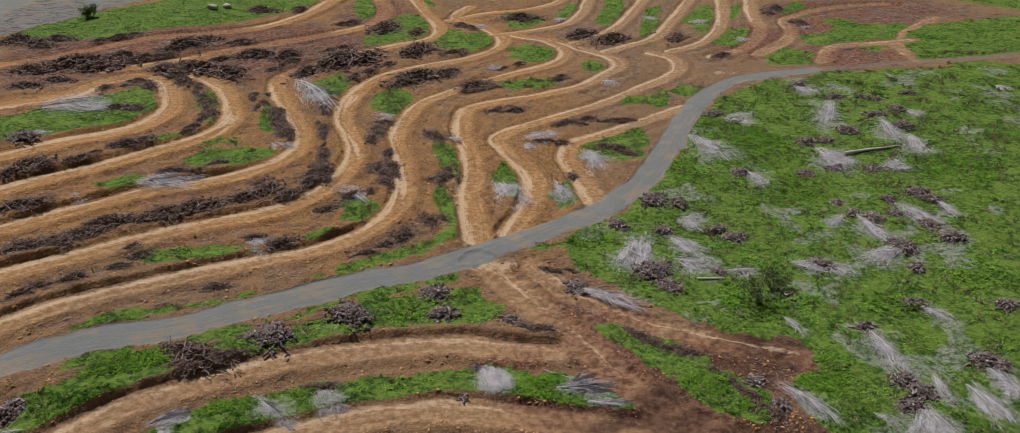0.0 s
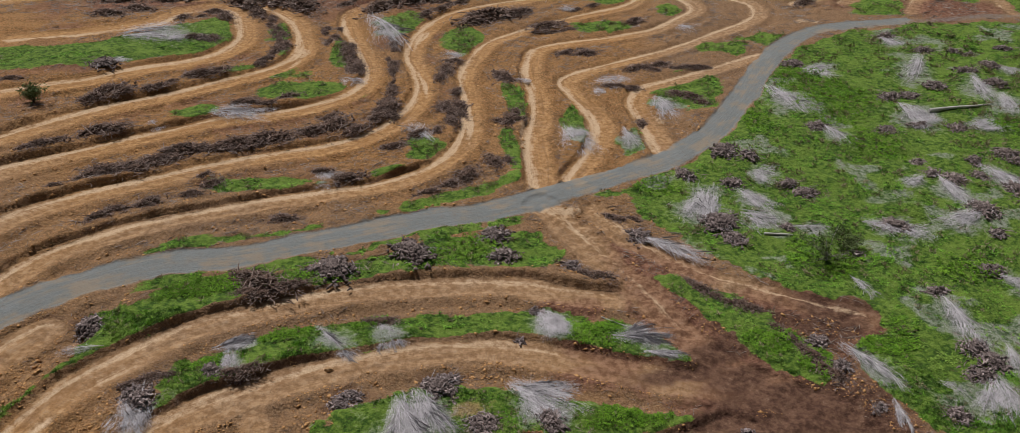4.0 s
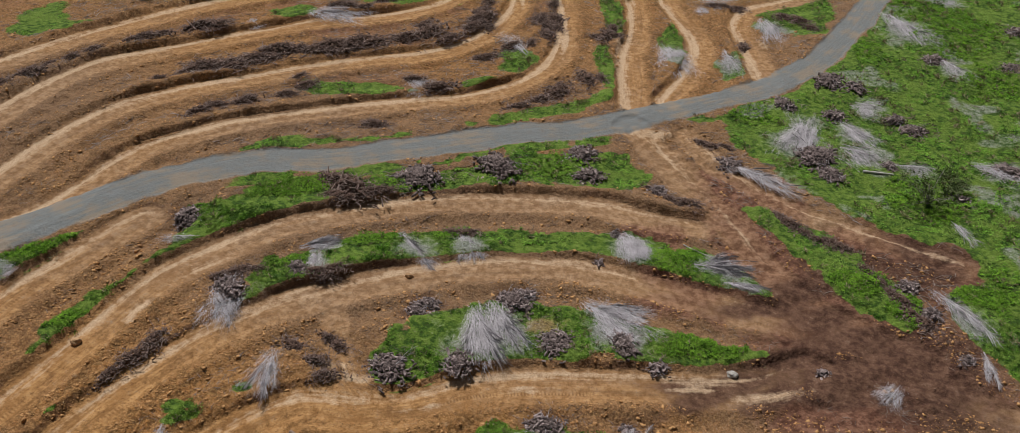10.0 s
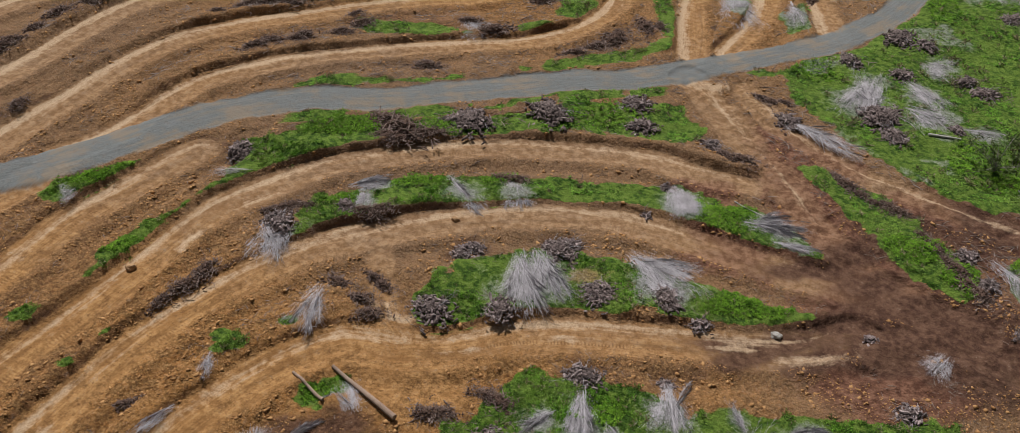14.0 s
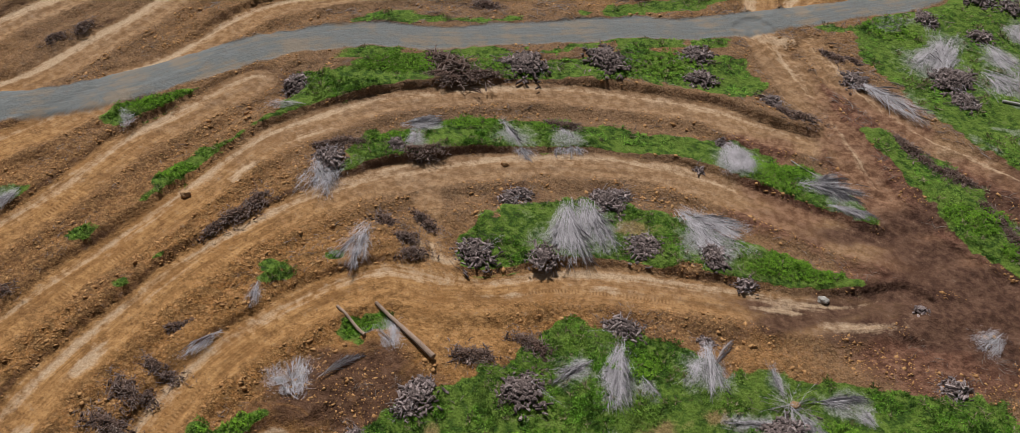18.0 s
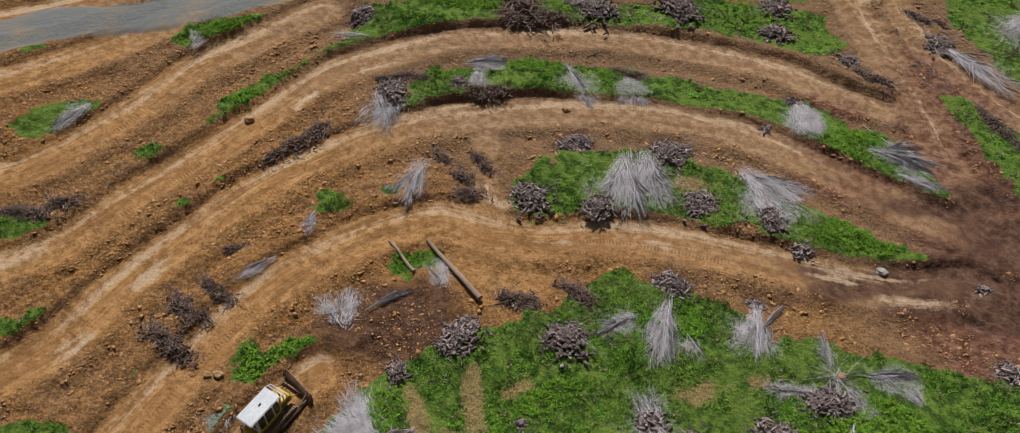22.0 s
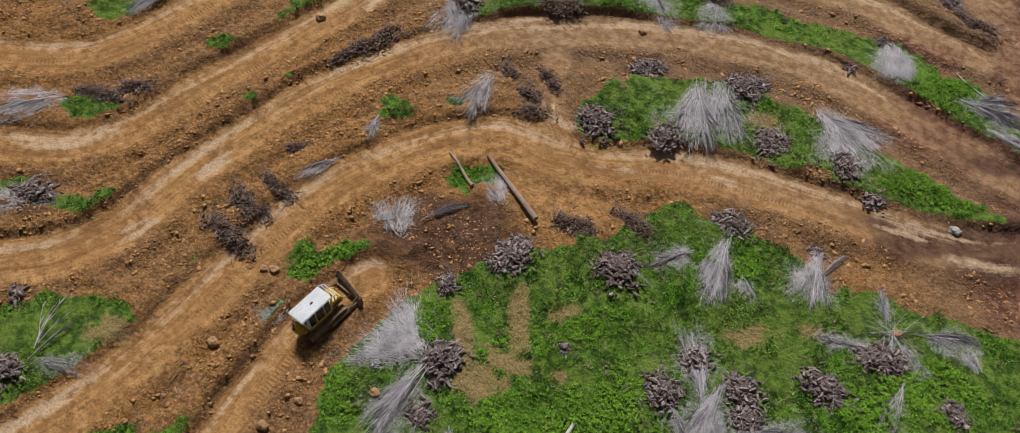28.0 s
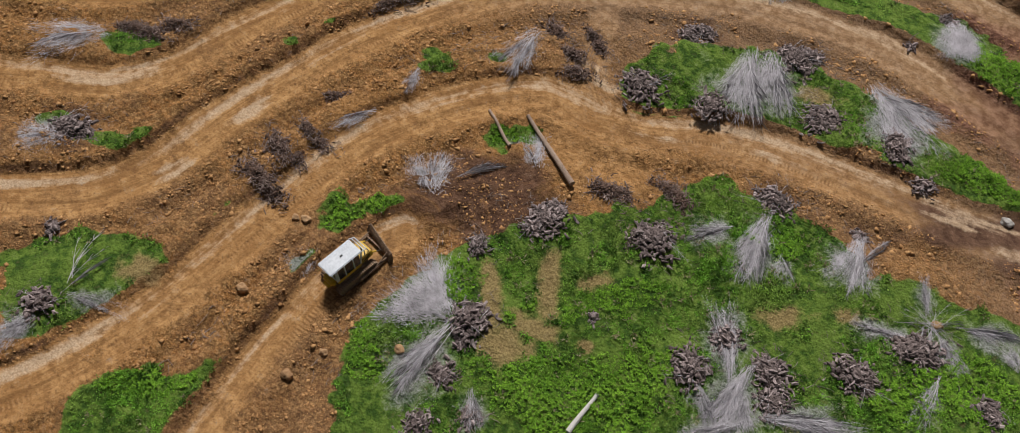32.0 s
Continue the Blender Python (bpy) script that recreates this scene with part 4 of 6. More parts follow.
def base_height(x, y):
    """The hillside before it was cut: a gentle saddle."""
    u, v = np.clip(x / 50, -1.8, 1.7), np.clip((y - 80) / 50, -1.3, 2.0)
    return -0.492 - 1.993 * u + 0.806 * v + 1.368 * u * u + 1.066 * u * v - 0.586 * v * v


def value_noise(x, y, size, seed):
    g = np.random.RandomState(seed).rand(257, 257)
    g[256], g[:, 256] = g[0], g[:, 0]
    fx, fy = np.mod(x / size, 256), np.mod(y / size, 256)
    i, j = np.floor(fx).astype(int) % 256, np.floor(fy).astype(int) % 256
    a, b = fx - np.floor(fx), fy - np.floor(fy)
    a, b = a * a * (3 - 2 * a), b * b * (3 - 2 * b)
    return (g[i, j] * (1 - a) + g[i + 1, j] * a) * (1 - b) + (g[i, j + 1] * (1 - a) + g[i + 1, j + 1] * a) * b - 0.5


def spline(points, step=1.5):
    """A smooth line through the points, about step metres apart."""
    p = np.array(points, float)
    p = np.vstack([2 * p[0] - p[1], p, 2 * p[-1] - p[-2]])
    out = []
    for k in range(1, len(p) - 2):
        n = max(2, int(np.linalg.norm(p[k + 1] - p[k]) / step))
        for t in np.arange(n) / n:
            a, b, c, d = p[k - 1:k + 3]
            out.append(0.5 * (2 * b + (c - a) * t + (2 * a - 5 * b + 4 * c - d) * t * t + (3 * b - a - 3 * c + d) * t ** 3))
    return np.array(out + [p[-2]])


def axis(lo, f0, f1, hi, fine, grow, cap):
    """Grid lines: fine from f0 to f1, wider apart towards lo and hi, then out to the horizon."""
    mid = list(np.arange(f0, f1, fine))
    for end, sign in ((hi, 1), (lo, -1)):
        x, s, side = (mid[-1] if sign > 0 else mid[0]), fine, []
        while sign * x < sign * end:
            s = min(s * grow, cap)
            x += sign * s
            side.append(x)
        while abs(x) < 4000:
            s *= 1.35
            x += sign * s
            side.append(x)
        mid = mid + side if sign > 0 else side[::-1] + mid
    return np.array(mid)


GX, GY = axis(-140, -68, 46, 150, 0.30, 1.012, 0.85), axis(-30, 2, 112, 300, 0.30, 1.012, 0.85)
XX, YY = np.meshgrid(GX, GY, indexing="ij")
SHAPE = XX.shape


def window(x0, y0, x1, y1):
    i0, i1 = np.searchsorted(GX, (x0, x1))
    j0, j1 = np.searchsorted(GY, (y0, y1))
    return slice(i0, i1), slice(j0, j1)


def near_line(lines, reach):
    """For each grid point: signed distance to the nearest line (positive on its left), the way along it, its width and its number."""
    best = np.full(SHAPE, 1e3)
    side, way, width, index, angle = np.full(SHAPE, 1e3), np.zeros(SHAPE), np.ones(SHAPE), np.full(SHAPE, -1), np.zeros(SHAPE)
    for k, (w, pts) in enumerate(lines):
        p, s = spline(pts), 0.0
        for a, b in zip(p[:-1], p[1:]):
            win = window(min(a[0], b[0]) - reach, min(a[1], b[1]) - reach, max(a[0], b[0]) + reach, max(a[1], b[1]) + reach)
            dx, dy = XX[win] - a[0], YY[win] - a[1]
            e = b - a
            ln = np.hypot(*e) + 1e-9
            e = e / ln
            t = np.clip(dx * e[0] + dy * e[1], 0, ln)
            cross = e[0] * dy - e[1] * dx
            dist = np.hypot(dx - t * e[0], dy - t * e[1])
            rel = dist - w / 2
            m = rel < best[win]
            for arr, val in ((best, rel), (side, np.copysign(dist, cross)), (way, s + t), (width, w), (index, k), (angle, math.degrees(math.atan2(e[1], e[0])))):
                sub = arr[win]
                sub[m] = val[m] if isinstance(val, np.ndarray) else val
            s += ln
    return best, side, way, width, index, angle


def step(x, a, b):
    t = np.clip((x - a) / (b - a), 0, 1)
    return t * t * (3 - 2 * t)


def inside(poly):
    """Signed depth inside a polygon, soft over about a metre at its edge."""
    p = np.array(poly)
    lo, hi = p.min(0) - 3, p.max(0) + 3
    win = window(lo[0], lo[1], hi[0], hi[1])
    x, y = XX[win], YY[win]
    odd, dist = np.zeros(x.shape, bool), np.full(x.shape, 1e3)
    for a, b in zip(p, np.roll(p, -1, 0)):
        cond = (a[1] > y) != (b[1] > y)
        xc = a[0] + (y - a[1]) * (b[0] - a[0]) / (b[1] - a[1] + 1e-12)
        odd ^= cond & (x < xc)
        e = b - a
        t = np.clip(((x - a[0]) * e[0] + (y - a[1]) * e[1]) / (e @ e + 1e-9), 0, 1)
        dist = np.minimum(dist, np.hypot(x - a[0] - t * e[0], y - a[1] - t * e[1]))
    out = np.zeros(SHAPE)
    out[win] = step(np.where(odd, dist, -dist) + value_noise(x, y, 3.1, 55) * 1.9 + value_noise(x, y, 0.9, 56) * 1.1, -0.5, 0.5)
    return out


def blobs(spots, soft=0.35):
    out = np.zeros(SHAPE)
    for x, y, a, b, turn in spots:
        r = max(a, b) * 1.5
        win = window(x - r, y - r, x + r, y + r)
        c, s = math.cos(radians(turn)), math.sin(radians(turn))
        dx, dy = XX[win] - x, YY[win] - y
        q = np.hypot((dx * c + dy * s) / a, (dy * c - dx * s) / b)
        q = q + value_noise(XX[win], YY[win], max(0.8, r * 0.35), 77) * 0.8 + value_noise(XX[win], YY[win], 0.7, 78) * 0.3
        out[win] = np.maximum(out[win], 1 - step(q, 1 - soft, 1 + soft))
    return out

# ---- the ground: benches cut into the slope, road, loose fill ----
edge, side, way, width, index, angle = near_line(TERRACES, 7.0)
tedge, tside, tway, twidth, tindex, tangle = near_line(TRACKS, 6.0)
redge, rside, rway, rwidth, rindex, rangle = near_line([ROAD, LANE], 7.0)

wob = value_noise(XX, YY, 5.1, 1) * 1.3 + value_noise(XX, YY, 0.9, 2) * 0.6
bench = 1 - step(edge + wob * 0.7, -0.8, 0.6)
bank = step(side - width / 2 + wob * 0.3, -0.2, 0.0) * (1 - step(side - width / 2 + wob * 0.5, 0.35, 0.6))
track = 1 - step(tedge + wob, -0.5, 0.5)
road = 1 - step(redge + wob * 0.6, -0.5, 0.4)
grass = np.zeros(SHAPE)
for poly in (HILL, WEDGE, NEAR, VERGE, STRIP_A, STRIP_B, ROAD_VERGE, ROAD_VERGE2, ROAD_VERGE3, ROAD_VERGE4, CORNER, CORNER2, ISLET, FAR_VERGE, HILL2):
    grass = np.maximum(grass, inside(poly))
grass = np.maximum(grass, blobs(TUFT_PATCHES))
# weeds along the lower edge of the road
kerb = (rside < 0) * step(-redge, -2.6, -2.0) * step(XX, -52, -47) * (1 - step(XX, -9, -5)) * step(value_noise(XX, YY, 4.0, 57) + 0.6 * value_noise(XX, YY, 1.2, 58), -0.25, -0.05)
grass = np.maximum(grass, kerb)
far = step(np.hypot(XX, YY - 100), 185, 215)
behind = 1 - step(YY, -14, -6)
grass = np.maximum(grass, np.maximum(far, behind))
grass *= (1 - bench) * (1 - track) * (1 - road) * (1 - bank)
pad = blobs(PAD_SPOTS, 0.6)
bench = np.maximum(bench, pad * 0.8)
gravel = np.maximum(road * np.where(rindex == 1, 0.5, 1.0), inside(GRAVEL))
grass *= 1 - gravel
bare = blobs(BARE_SPOTS, 0.7)
# bank faces are darkened in patches: their shade painted together with damp
damp_shade = np.maximum(blobs(DAMP_SHADE_SPOTS, 0.9), bank * np.clip(0.28 + 0.7 * value_noise(XX, YY, 4.0, 95), 0, 0.55) * (edge < 3))
# contact shade and dark litter soil round the heaps, both painted into the ground
damp_shade = np.maximum(damp_shade, blobs([(x, y, r * 1.5, r * 1.2, 0) for x, y, r in BRUSH_SPOTS + CHUNK_SPOTS], 0.8) * 0.6 * (1 - bench))
damp_shade *= 1 - 0.12 * np.maximum(bench, track)
red = blobs(RED_SPOTS, 0.8)
scraps = grass * inside(HILL) * step(value_noise(XX, YY, 7.0, 61) + 0.7 * value_noise(XX, YY, 2.5, 62), 0.14, 0.36)
litter = blobs([(fx + (tx - fx) * 0.6, fy + (ty - fy) * 0.6, math.hypot(tx - fx, ty - fy) * 0.5, math.hypot(tx - fx, ty - fy) * (0.22 + 0.60 * math.tan(radians(fan))),
                 math.degrees(math.atan2(ty - fy, tx - fx))) for fx, fy, tx, ty, fan, full in CROWN_SPOTS if full > 0.3], 0.9) * (1 - bench) * (1 - road) * 0.8
litter *= step(grass, 0.2, 0.6)
litter = np.maximum(litter, scraps * 0.6)
litter = np.maximum(litter, inside(GRAVEL) * 0.75)
grass *= 1 - 0.3 * bare
red = np.maximum(red, (1 - bench) * step(edge, 0.2, 1.0) * step(YY, 80, 125) * (1 - step(XX + (YY - 120) * 0.1, -28, -8)) * np.clip(0.10 + 0.9 * value_noise(XX, YY, 8.0, 81), 0, 0.55))
dull = np.clip(step(YY, 40, 66) * (1 - 0.6 * step(YY - 0.15 * XX, 96, 122)) * (0.74 + 0.5 * value_noise(XX, YY, 16.0, 91)) + 0.6 * step(XX, 4, 26) * step(YY, 30, 50), 0, 0.85)
loose = (1 - bench) * (1 - road) * (1 - grass)

Z = base_height(XX, YY)
hw = width / 2
up, down = side - hw, -side - hw
fade = np.clip((7.0 - edge) / 3.0, 0, 1)
tall = np.clip(0.60 + 1.1 * value_noise(XX, YY, 7.0, 12), 0.22, 1.30) * (1 - 0.35 * (1 - step(XX, -45, -25)) * (1 - step(YY, 50, 70))) * (1 - 0.45 * step(YY, 110, 190))
profile = np.where(up > 0, -0.38 + tall * step(up + wob * 0.45, -0.1, 0.55) - (tall - 0.38) * step(up, 0.8, 3.6),
                   np.where(down > 0, -0.24 + 0.16 * step(down, 0.0, 0.4) - 0.30 * step(down, 0.5, 2.0) + 0.38 * step(down, 2.2, 4.6),
                            -0.31 - 0.07 * side / hw))
ruts = np.exp(-((np.abs(side) - 0.95) / 0.28) ** 2) * 0.09
blade_marks = np.sin(way * 7.0) * 0.012 * np.exp(-((np.abs(side) - 0.95) / 0.4) ** 2)
cut = np.where(edge < 50, profile * fade, 0) - (ruts - blade_marks) * bench
flat = np.clip(road + 0.9 * track, 0, 1)
cut = cut * (1 - flat) + road * (0.06 - 0.012 * rside ** 2) - 0.25 * track * (1 - np.exp(-(tside / 1.6) ** 2) * 0.4)
truts = np.exp(-((np.abs(tside) - 0.95) / 0.3) ** 2) * 0.10 * track
cut = cut - truts
clod = (value_noise(XX, YY, 2.3, 3) * 0.42 + value_noise(XX, YY, 1.0, 4) * 0.30 + value_noise(XX, YY, 0.5, 5) * 0.20)
near_fade = 1 - step(np.hypot(XX, YY), 250, 600)
Z += cut * near_fade + clod * (loose * 0.8 + 0.06) * near_fade + grass * value_noise(XX, YY, 4.0, 6) * 0.6
Z += value_noise(XX, YY, 14.0, 7) * 0.5 * (1 - road)
hills = step(np.hypot(XX, YY - 100), 420, 1500)
Z += hills * (28 + value_noise(XX, YY, 420.0, 8) * 46 + value_noise(XX, YY, 130.0, 9) * 16)

lane = np.where(tedge < 0, 0.74 - 0.40 * np.abs(tside - 0.6), 0) * track * step(YY, 70, 86)
upper = step(index, 5.5, 5.9) * 0.22
streak = np.where(edge < 0, 0.86 + upper - (0.80 + 1.2 * upper) * np.abs(side / hw - 0.52), 0) * bench * (1 - 0.6 * np.clip(red * 1.2, 0, 1))
streak = np.maximum(streak, blobs([(x, y, max(a, b) * 1.35, min(a, b) * 0.8, float(angle[np.searchsorted(GX, x), np.searchsorted(GY, y)])) for x, y, a, b, turn in PALE_SPOTS], 0.8) * 0.92)
streak = np.maximum(streak, lane)


def height(x, y):
    """The ground's height at a place."""
    i = np.clip(np.searchsorted(GX, x) - 1, 0, len(GX) - 2)
    j = np.clip(np.searchsorted(GY, y) - 1, 0, len(GY) - 2)
    a = np.clip((x - GX[i]) / (GX[i + 1] - GX[i]), 0, 1)
    b = np.clip((y - GY[j]) / (GY[j + 1] - GY[j]), 0, 1)
    return (Z[i, j] * (1 - a) + Z[i + 1, j] * a) * (1 - b) + (Z[i, j + 1] * (1 - a) + Z[i + 1, j + 1] * a) * b


def sample(field, x, y):
    i = np.clip(np.searchsorted(GX, x) - 1, 0, len(GX) - 2)
    j = np.clip(np.searchsorted(GY, y) - 1, 0, len(GY) - 2)
    return field[i, j]


def mesh_from(name, verts, faces, mat, smooth=False):
    """A mesh out of arrays: verts (n, 3), faces (m, 3 or 4)."""
    me = bpy.data.meshes.new(name)
    faces = np.asarray(faces)
    me.vertices.add(len(verts))
    me.vertices.foreach_set("co", np.asarray(verts, np.float32).ravel())
    me.loops.add(faces.size)
    me.loops.foreach_set("vertex_index", faces.ravel().astype(np.int32))
    me.polygons.add(len(faces))
    me.polygons.foreach_set("loop_start", np.arange(0, faces.size, faces.shape[1], dtype=np.int32))
    if smooth:
        me.polygons.foreach_set("use_smooth", np.ones(len(faces), bool))
    me.update(calc_edges=True)
    me.materials.append(mat)
    return me


nx, ny = SHAPE
ids = np.arange(nx * ny).reshape(nx, ny)
quads = np.stack([ids[:-1, :-1], ids[1:, :-1], ids[1:, 1:], ids[:-1, 1:]], -1).reshape(-1, 4)
ground_mesh = mesh_from("ground", np.stack([XX, YY, Z], -1).reshape(-1, 3), quads, EARTH, True)
for name, field in (("bench", np.maximum(bench, track * 0.85)), ("grass", grass), ("gravel", gravel), ("damp_shade", damp_shade), ("red", red),
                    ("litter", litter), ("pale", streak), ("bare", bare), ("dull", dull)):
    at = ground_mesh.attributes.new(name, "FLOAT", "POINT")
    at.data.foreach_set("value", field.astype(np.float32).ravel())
use_road = redge < edge
use_track = tedge < np.minimum(edge, redge)
at = ground_mesh.attributes.new("along", "FLOAT_VECTOR", "POINT")
vec = np.stack([np.where(use_track, tway, np.where(use_road, rway, way)), np.where(use_track, tside, np.where(use_road, rside, side)), index * 7.0], -1)
at.data.foreach_set("vector", vec.astype(np.float32).ravel())
ground = tagged(new("ground", ground_mesh), "terraced hillside of bare orange earth, weeds and a grey gravel road", "ground", kind="structure")


# ---- helpers for things ----
def part(name, bm, mat, parent=None, label="", smooth=False):
    """Links a bmesh as one mesh object, under a thing or a part if one is given."""
    me = bpy.data.meshes.new(name)
    bm.to_mesh(me)
    bm.free()
    me.materials.append(mat)
    if smooth:
        me.polygons.foreach_set("use_smooth", [True] * len(me.polygons))
    ob = new(name, me)
    ob.parent = parent
    return tagged(ob, label)


def piece(name, me, parent, m):
    """One more object on a shared mesh."""
    ob = new(name, me)
    ob.parent = parent
    ob.matrix_basis = m
    return ob


def empty(name, m, label, category, group=""):
    ob = new(name)
    ob.matrix_world = m
    ob.empty_display_size = 0.3
    return tagged(ob, label, category, group)


def box(bm, x0, x1, y0, y1, z0, z1, bevel=0.0, m=None):
    made = bmesh.ops.create_cube(bm, size=1.0)["verts"]
    for v in made:
        v.co = Vector(((x0 + x1) / 2 + v.co.x * (x1 - x0), (y0 + y1) / 2 + v.co.y * (y1 - y0), (z0 + z1) / 2 + v.co.z * (z1 - z0)))
    if bevel:
        edges = {e for v in made for e in v.link_edges}
        made = bmesh.ops.bevel(bm, geom=list(edges), offset=bevel, segments=2, affect="EDGES", clamp_overlap=True)["verts"]
    if m is not None:
        bmesh.ops.transform(bm, matrix=m, verts=list({v for v in made}))
    return made


def rod(bm, a, b, r0, r1=None, sides=8):
    """A capped, tapered round bar from a to b."""
    a, b = Vector(a), Vector(b)
    d = b - a
    m = Matrix.Translation((a + b) / 2) @ d.to_track_quat("Z", "Y").to_matrix().to_4x4()
    bmesh.ops.create_cone(bm, cap_ends=True, segments=sides, radius1=r0, radius2=r0 if r1 is None else r1, depth=d.length, matrix=m)


def prism(bm, outline, y0, y1):
    """A plate: an outline in x and z, from y0 to y1."""
    rows = [[bm.verts.new((x, y, z)) for x, z in outline] for y in (y0, y1)]
    bm.faces.new(rows[0])
    bm.faces.new(rows[1][::-1])
    n = len(outline)
    for k in range(n):
        bm.faces.new((rows[0][k], rows[1][k], rows[1][(k + 1) % n], rows[0][(k + 1) % n]))
    bmesh.ops.recalc_face_normals(bm, faces=bm.faces[:])


def scatter(name, templates, x, y, z, yaw, tilt, scale, mat, label, category="grass"):
    """Many copies of small shapes joined into one mesh of stuff."""
    rng = np.random.RandomState(len(x))
    pick = rng.randint(len(templates), size=len(x))
    allv, allf, base = [], [], 0
    for k, (tv, tf) in enumerate(templates):
        m = pick == k
        n = int(m.sum())
        if not n:
            continue
        c, s = np.cos(yaw[m])[:, None], np.sin(yaw[m])[:, None]
        ct, st = np.cos(tilt[m])[:, None], np.sin(tilt[m])[:, None]
        vx, vy, vz = tv[:, 0][None], tv[:, 1][None], tv[:, 2][None]
        vy, vz = vy * ct - vz * st, vy * st + vz * ct
        px, py = vx * c - vy * s, vx * s + vy * c
        sc = scale[m][:, None]
        v = np.stack([px * sc + x[m][:, None], py * sc + y[m][:, None], vz * sc + z[m][:, None]], -1)
        f = tf[None] + (np.arange(n) * len(tv))[:, None, None] + base
        base += n * len(tv)
        allv.append(v.reshape(-1, 3))
        allf.append(f.reshape(-1, 3))
    me = mesh_from(name, np.vstack(allv), np.vstack(allf), mat)
    return tagged(new(name, me), label, category, kind="stuff")


def leaf_tuft(rng, leaves, length, broad, rise):
    """A tuft: leaves that arch out from one foot, two triangles each."""
    v, f = [], []
    for k in range(leaves):
        a = rng.uniform(0, 2 * math.pi)
        el = rng.uniform(*rise)
        ln = length * rng.uniform(0.6, 1.2)
        w = broad * rng.uniform(0.7, 1.3)
        d = np.array([math.cos(a) * math.cos(el), math.sin(a) * math.cos(el), math.sin(el)])
        sd = np.array([-math.sin(a), math.cos(a), rng.uniform(-0.4, 0.4)]) * w
        foot = d * 0.08 * ln + np.array([rng.uniform(-1, 1), rng.uniform(-1, 1), 0]) * length * 0.35
        mid = foot + d * ln * 0.55
        tip = foot + d * ln + np.array([0, 0, -0.25 * ln])
        n = len(v)
        v += [foot, mid + sd, tip, mid - sd]
        f += [(n, n + 1, n + 2), (n, n + 2, n + 3)]
    return np.array(v), np.array(f)


def clod_shape(rng):
    v = np.array([(1, 0, 0), (-1, 0, 0), (0, 1, 0), (0, -1, 0), (0, 0, 0.8), (0, 0, -0.7)], float)
    v *= rng.uniform(0.4, 1.3, (6, 1)) * np.array([1.15, 0.95, 0.55])
    v += rng.uniform(-0.25, 0.25, (6, 3))
    f = np.array([(0, 2, 4), (2, 1, 4), (1, 3, 4), (3, 0, 4), (2, 0, 5), (1, 2, 5), (3, 1, 5), (0, 3, 5)])
    return v, f


# ---- felled palms: chipped trunks, brush and bleached crowns ----
def chip_mesh(rng, k):
    """A splintered plate of trunk: bent, tapered, ragged at its ends."""
    bm = bmesh.new()
    n, ln, w, th = 4, rng.uniform(0.55, 1.0), rng.uniform(0.20, 0.36), rng.uniform(0.06, 0.13)
    bend = rng.uniform(-0.18, 0.18)
    rings = []
    for i in range(n):
        t = i / (n - 1) - 0.5
        ww = w * (1 - abs(t) * rng.uniform(0.2, 0.9)) * 0.5
        x, zc = t * ln, bend * (1 - 4 * t * t)
        rings.append([bm.verts.new((x + rng.uniform(-0.05, 0.05), s * ww, zc + u * th / 2 - (0.06 if abs(s) else 0))) for s, u in ((-1, -1), (1, -1), (1, 1), (0, 1.8), (-1, 1))])
    for a, b in zip(rings[:-1], rings[1:]):
        for i in range(5):
            bm.faces.new((a[i], a[(i + 1) % 5], b[(i + 1) % 5], b[i]))
    bm.faces.new(rings[0][::-1])
    bm.faces.new(rings[-1])
    bmesh.ops.recalc_face_normals(bm, faces=bm.faces[:])
    me = bpy.data.meshes.new("chip")
    bm.to_mesh(me)
    bm.free()
    me.materials.append(CHIP)
    return me


def frond_mesh(rng, leaflets, mat):
    """A dead palm leaf one metre long: a ridged midrib and limp leaflets on both sides."""
    v, f = [], []
    bow, drop = rng.uniform(-0.10, 0.10), rng.uniform(0.02, 0.09)

    def spine(t):
        return np.array([t, bow * math.sin(t * 2.2), 0.05 * math.sin(t * math.pi) - drop * t * t])

    n = 6
    for i in range(n):
        t = i / (n - 1)
        w = 0.0075 * (1 - 0.8 * t)
        c = spine(t)
        v += [c + (0, w, 0), c + (0, 0, w * 1.2), c + (0, -w, 0)]
    for i in range(n - 1):
        a, b = i * 3, i * 3 + 3
        f += [(a, b, b + 1), (a, b + 1, a + 1), (a + 1, b + 1, b + 2), (a + 1, b + 2, a + 2)]
    for k in range(leaflets):
        t = 0.18 + 0.80 * (k + rng.uniform(-0.3, 0.3)) / leaflets
        for s in (-1, 1):
            ln = rng.uniform(0.12, 0.42) * (1.1 - 0.5 * t)
            lean = rng.uniform(0.08, 0.75)
            d = np.array([math.cos(lean), s * math.sin(lean), rng.uniform(-0.20, 0.06)]) * ln
            c, e = spine(t), np.array([-d[1], d[0], 0]) / ln * rng.uniform(0.0016, 0.0034)
            m = len(v)
            v += [c - e, c + e, c + d * 0.6 + e * 0.8, c + d + (0, 0, -0.03)]
            f += [(m, m + 1, m + 2), (m, m + 2, m + 3)]
    return mesh_from("frond", np.array(v), np.array(f), mat)


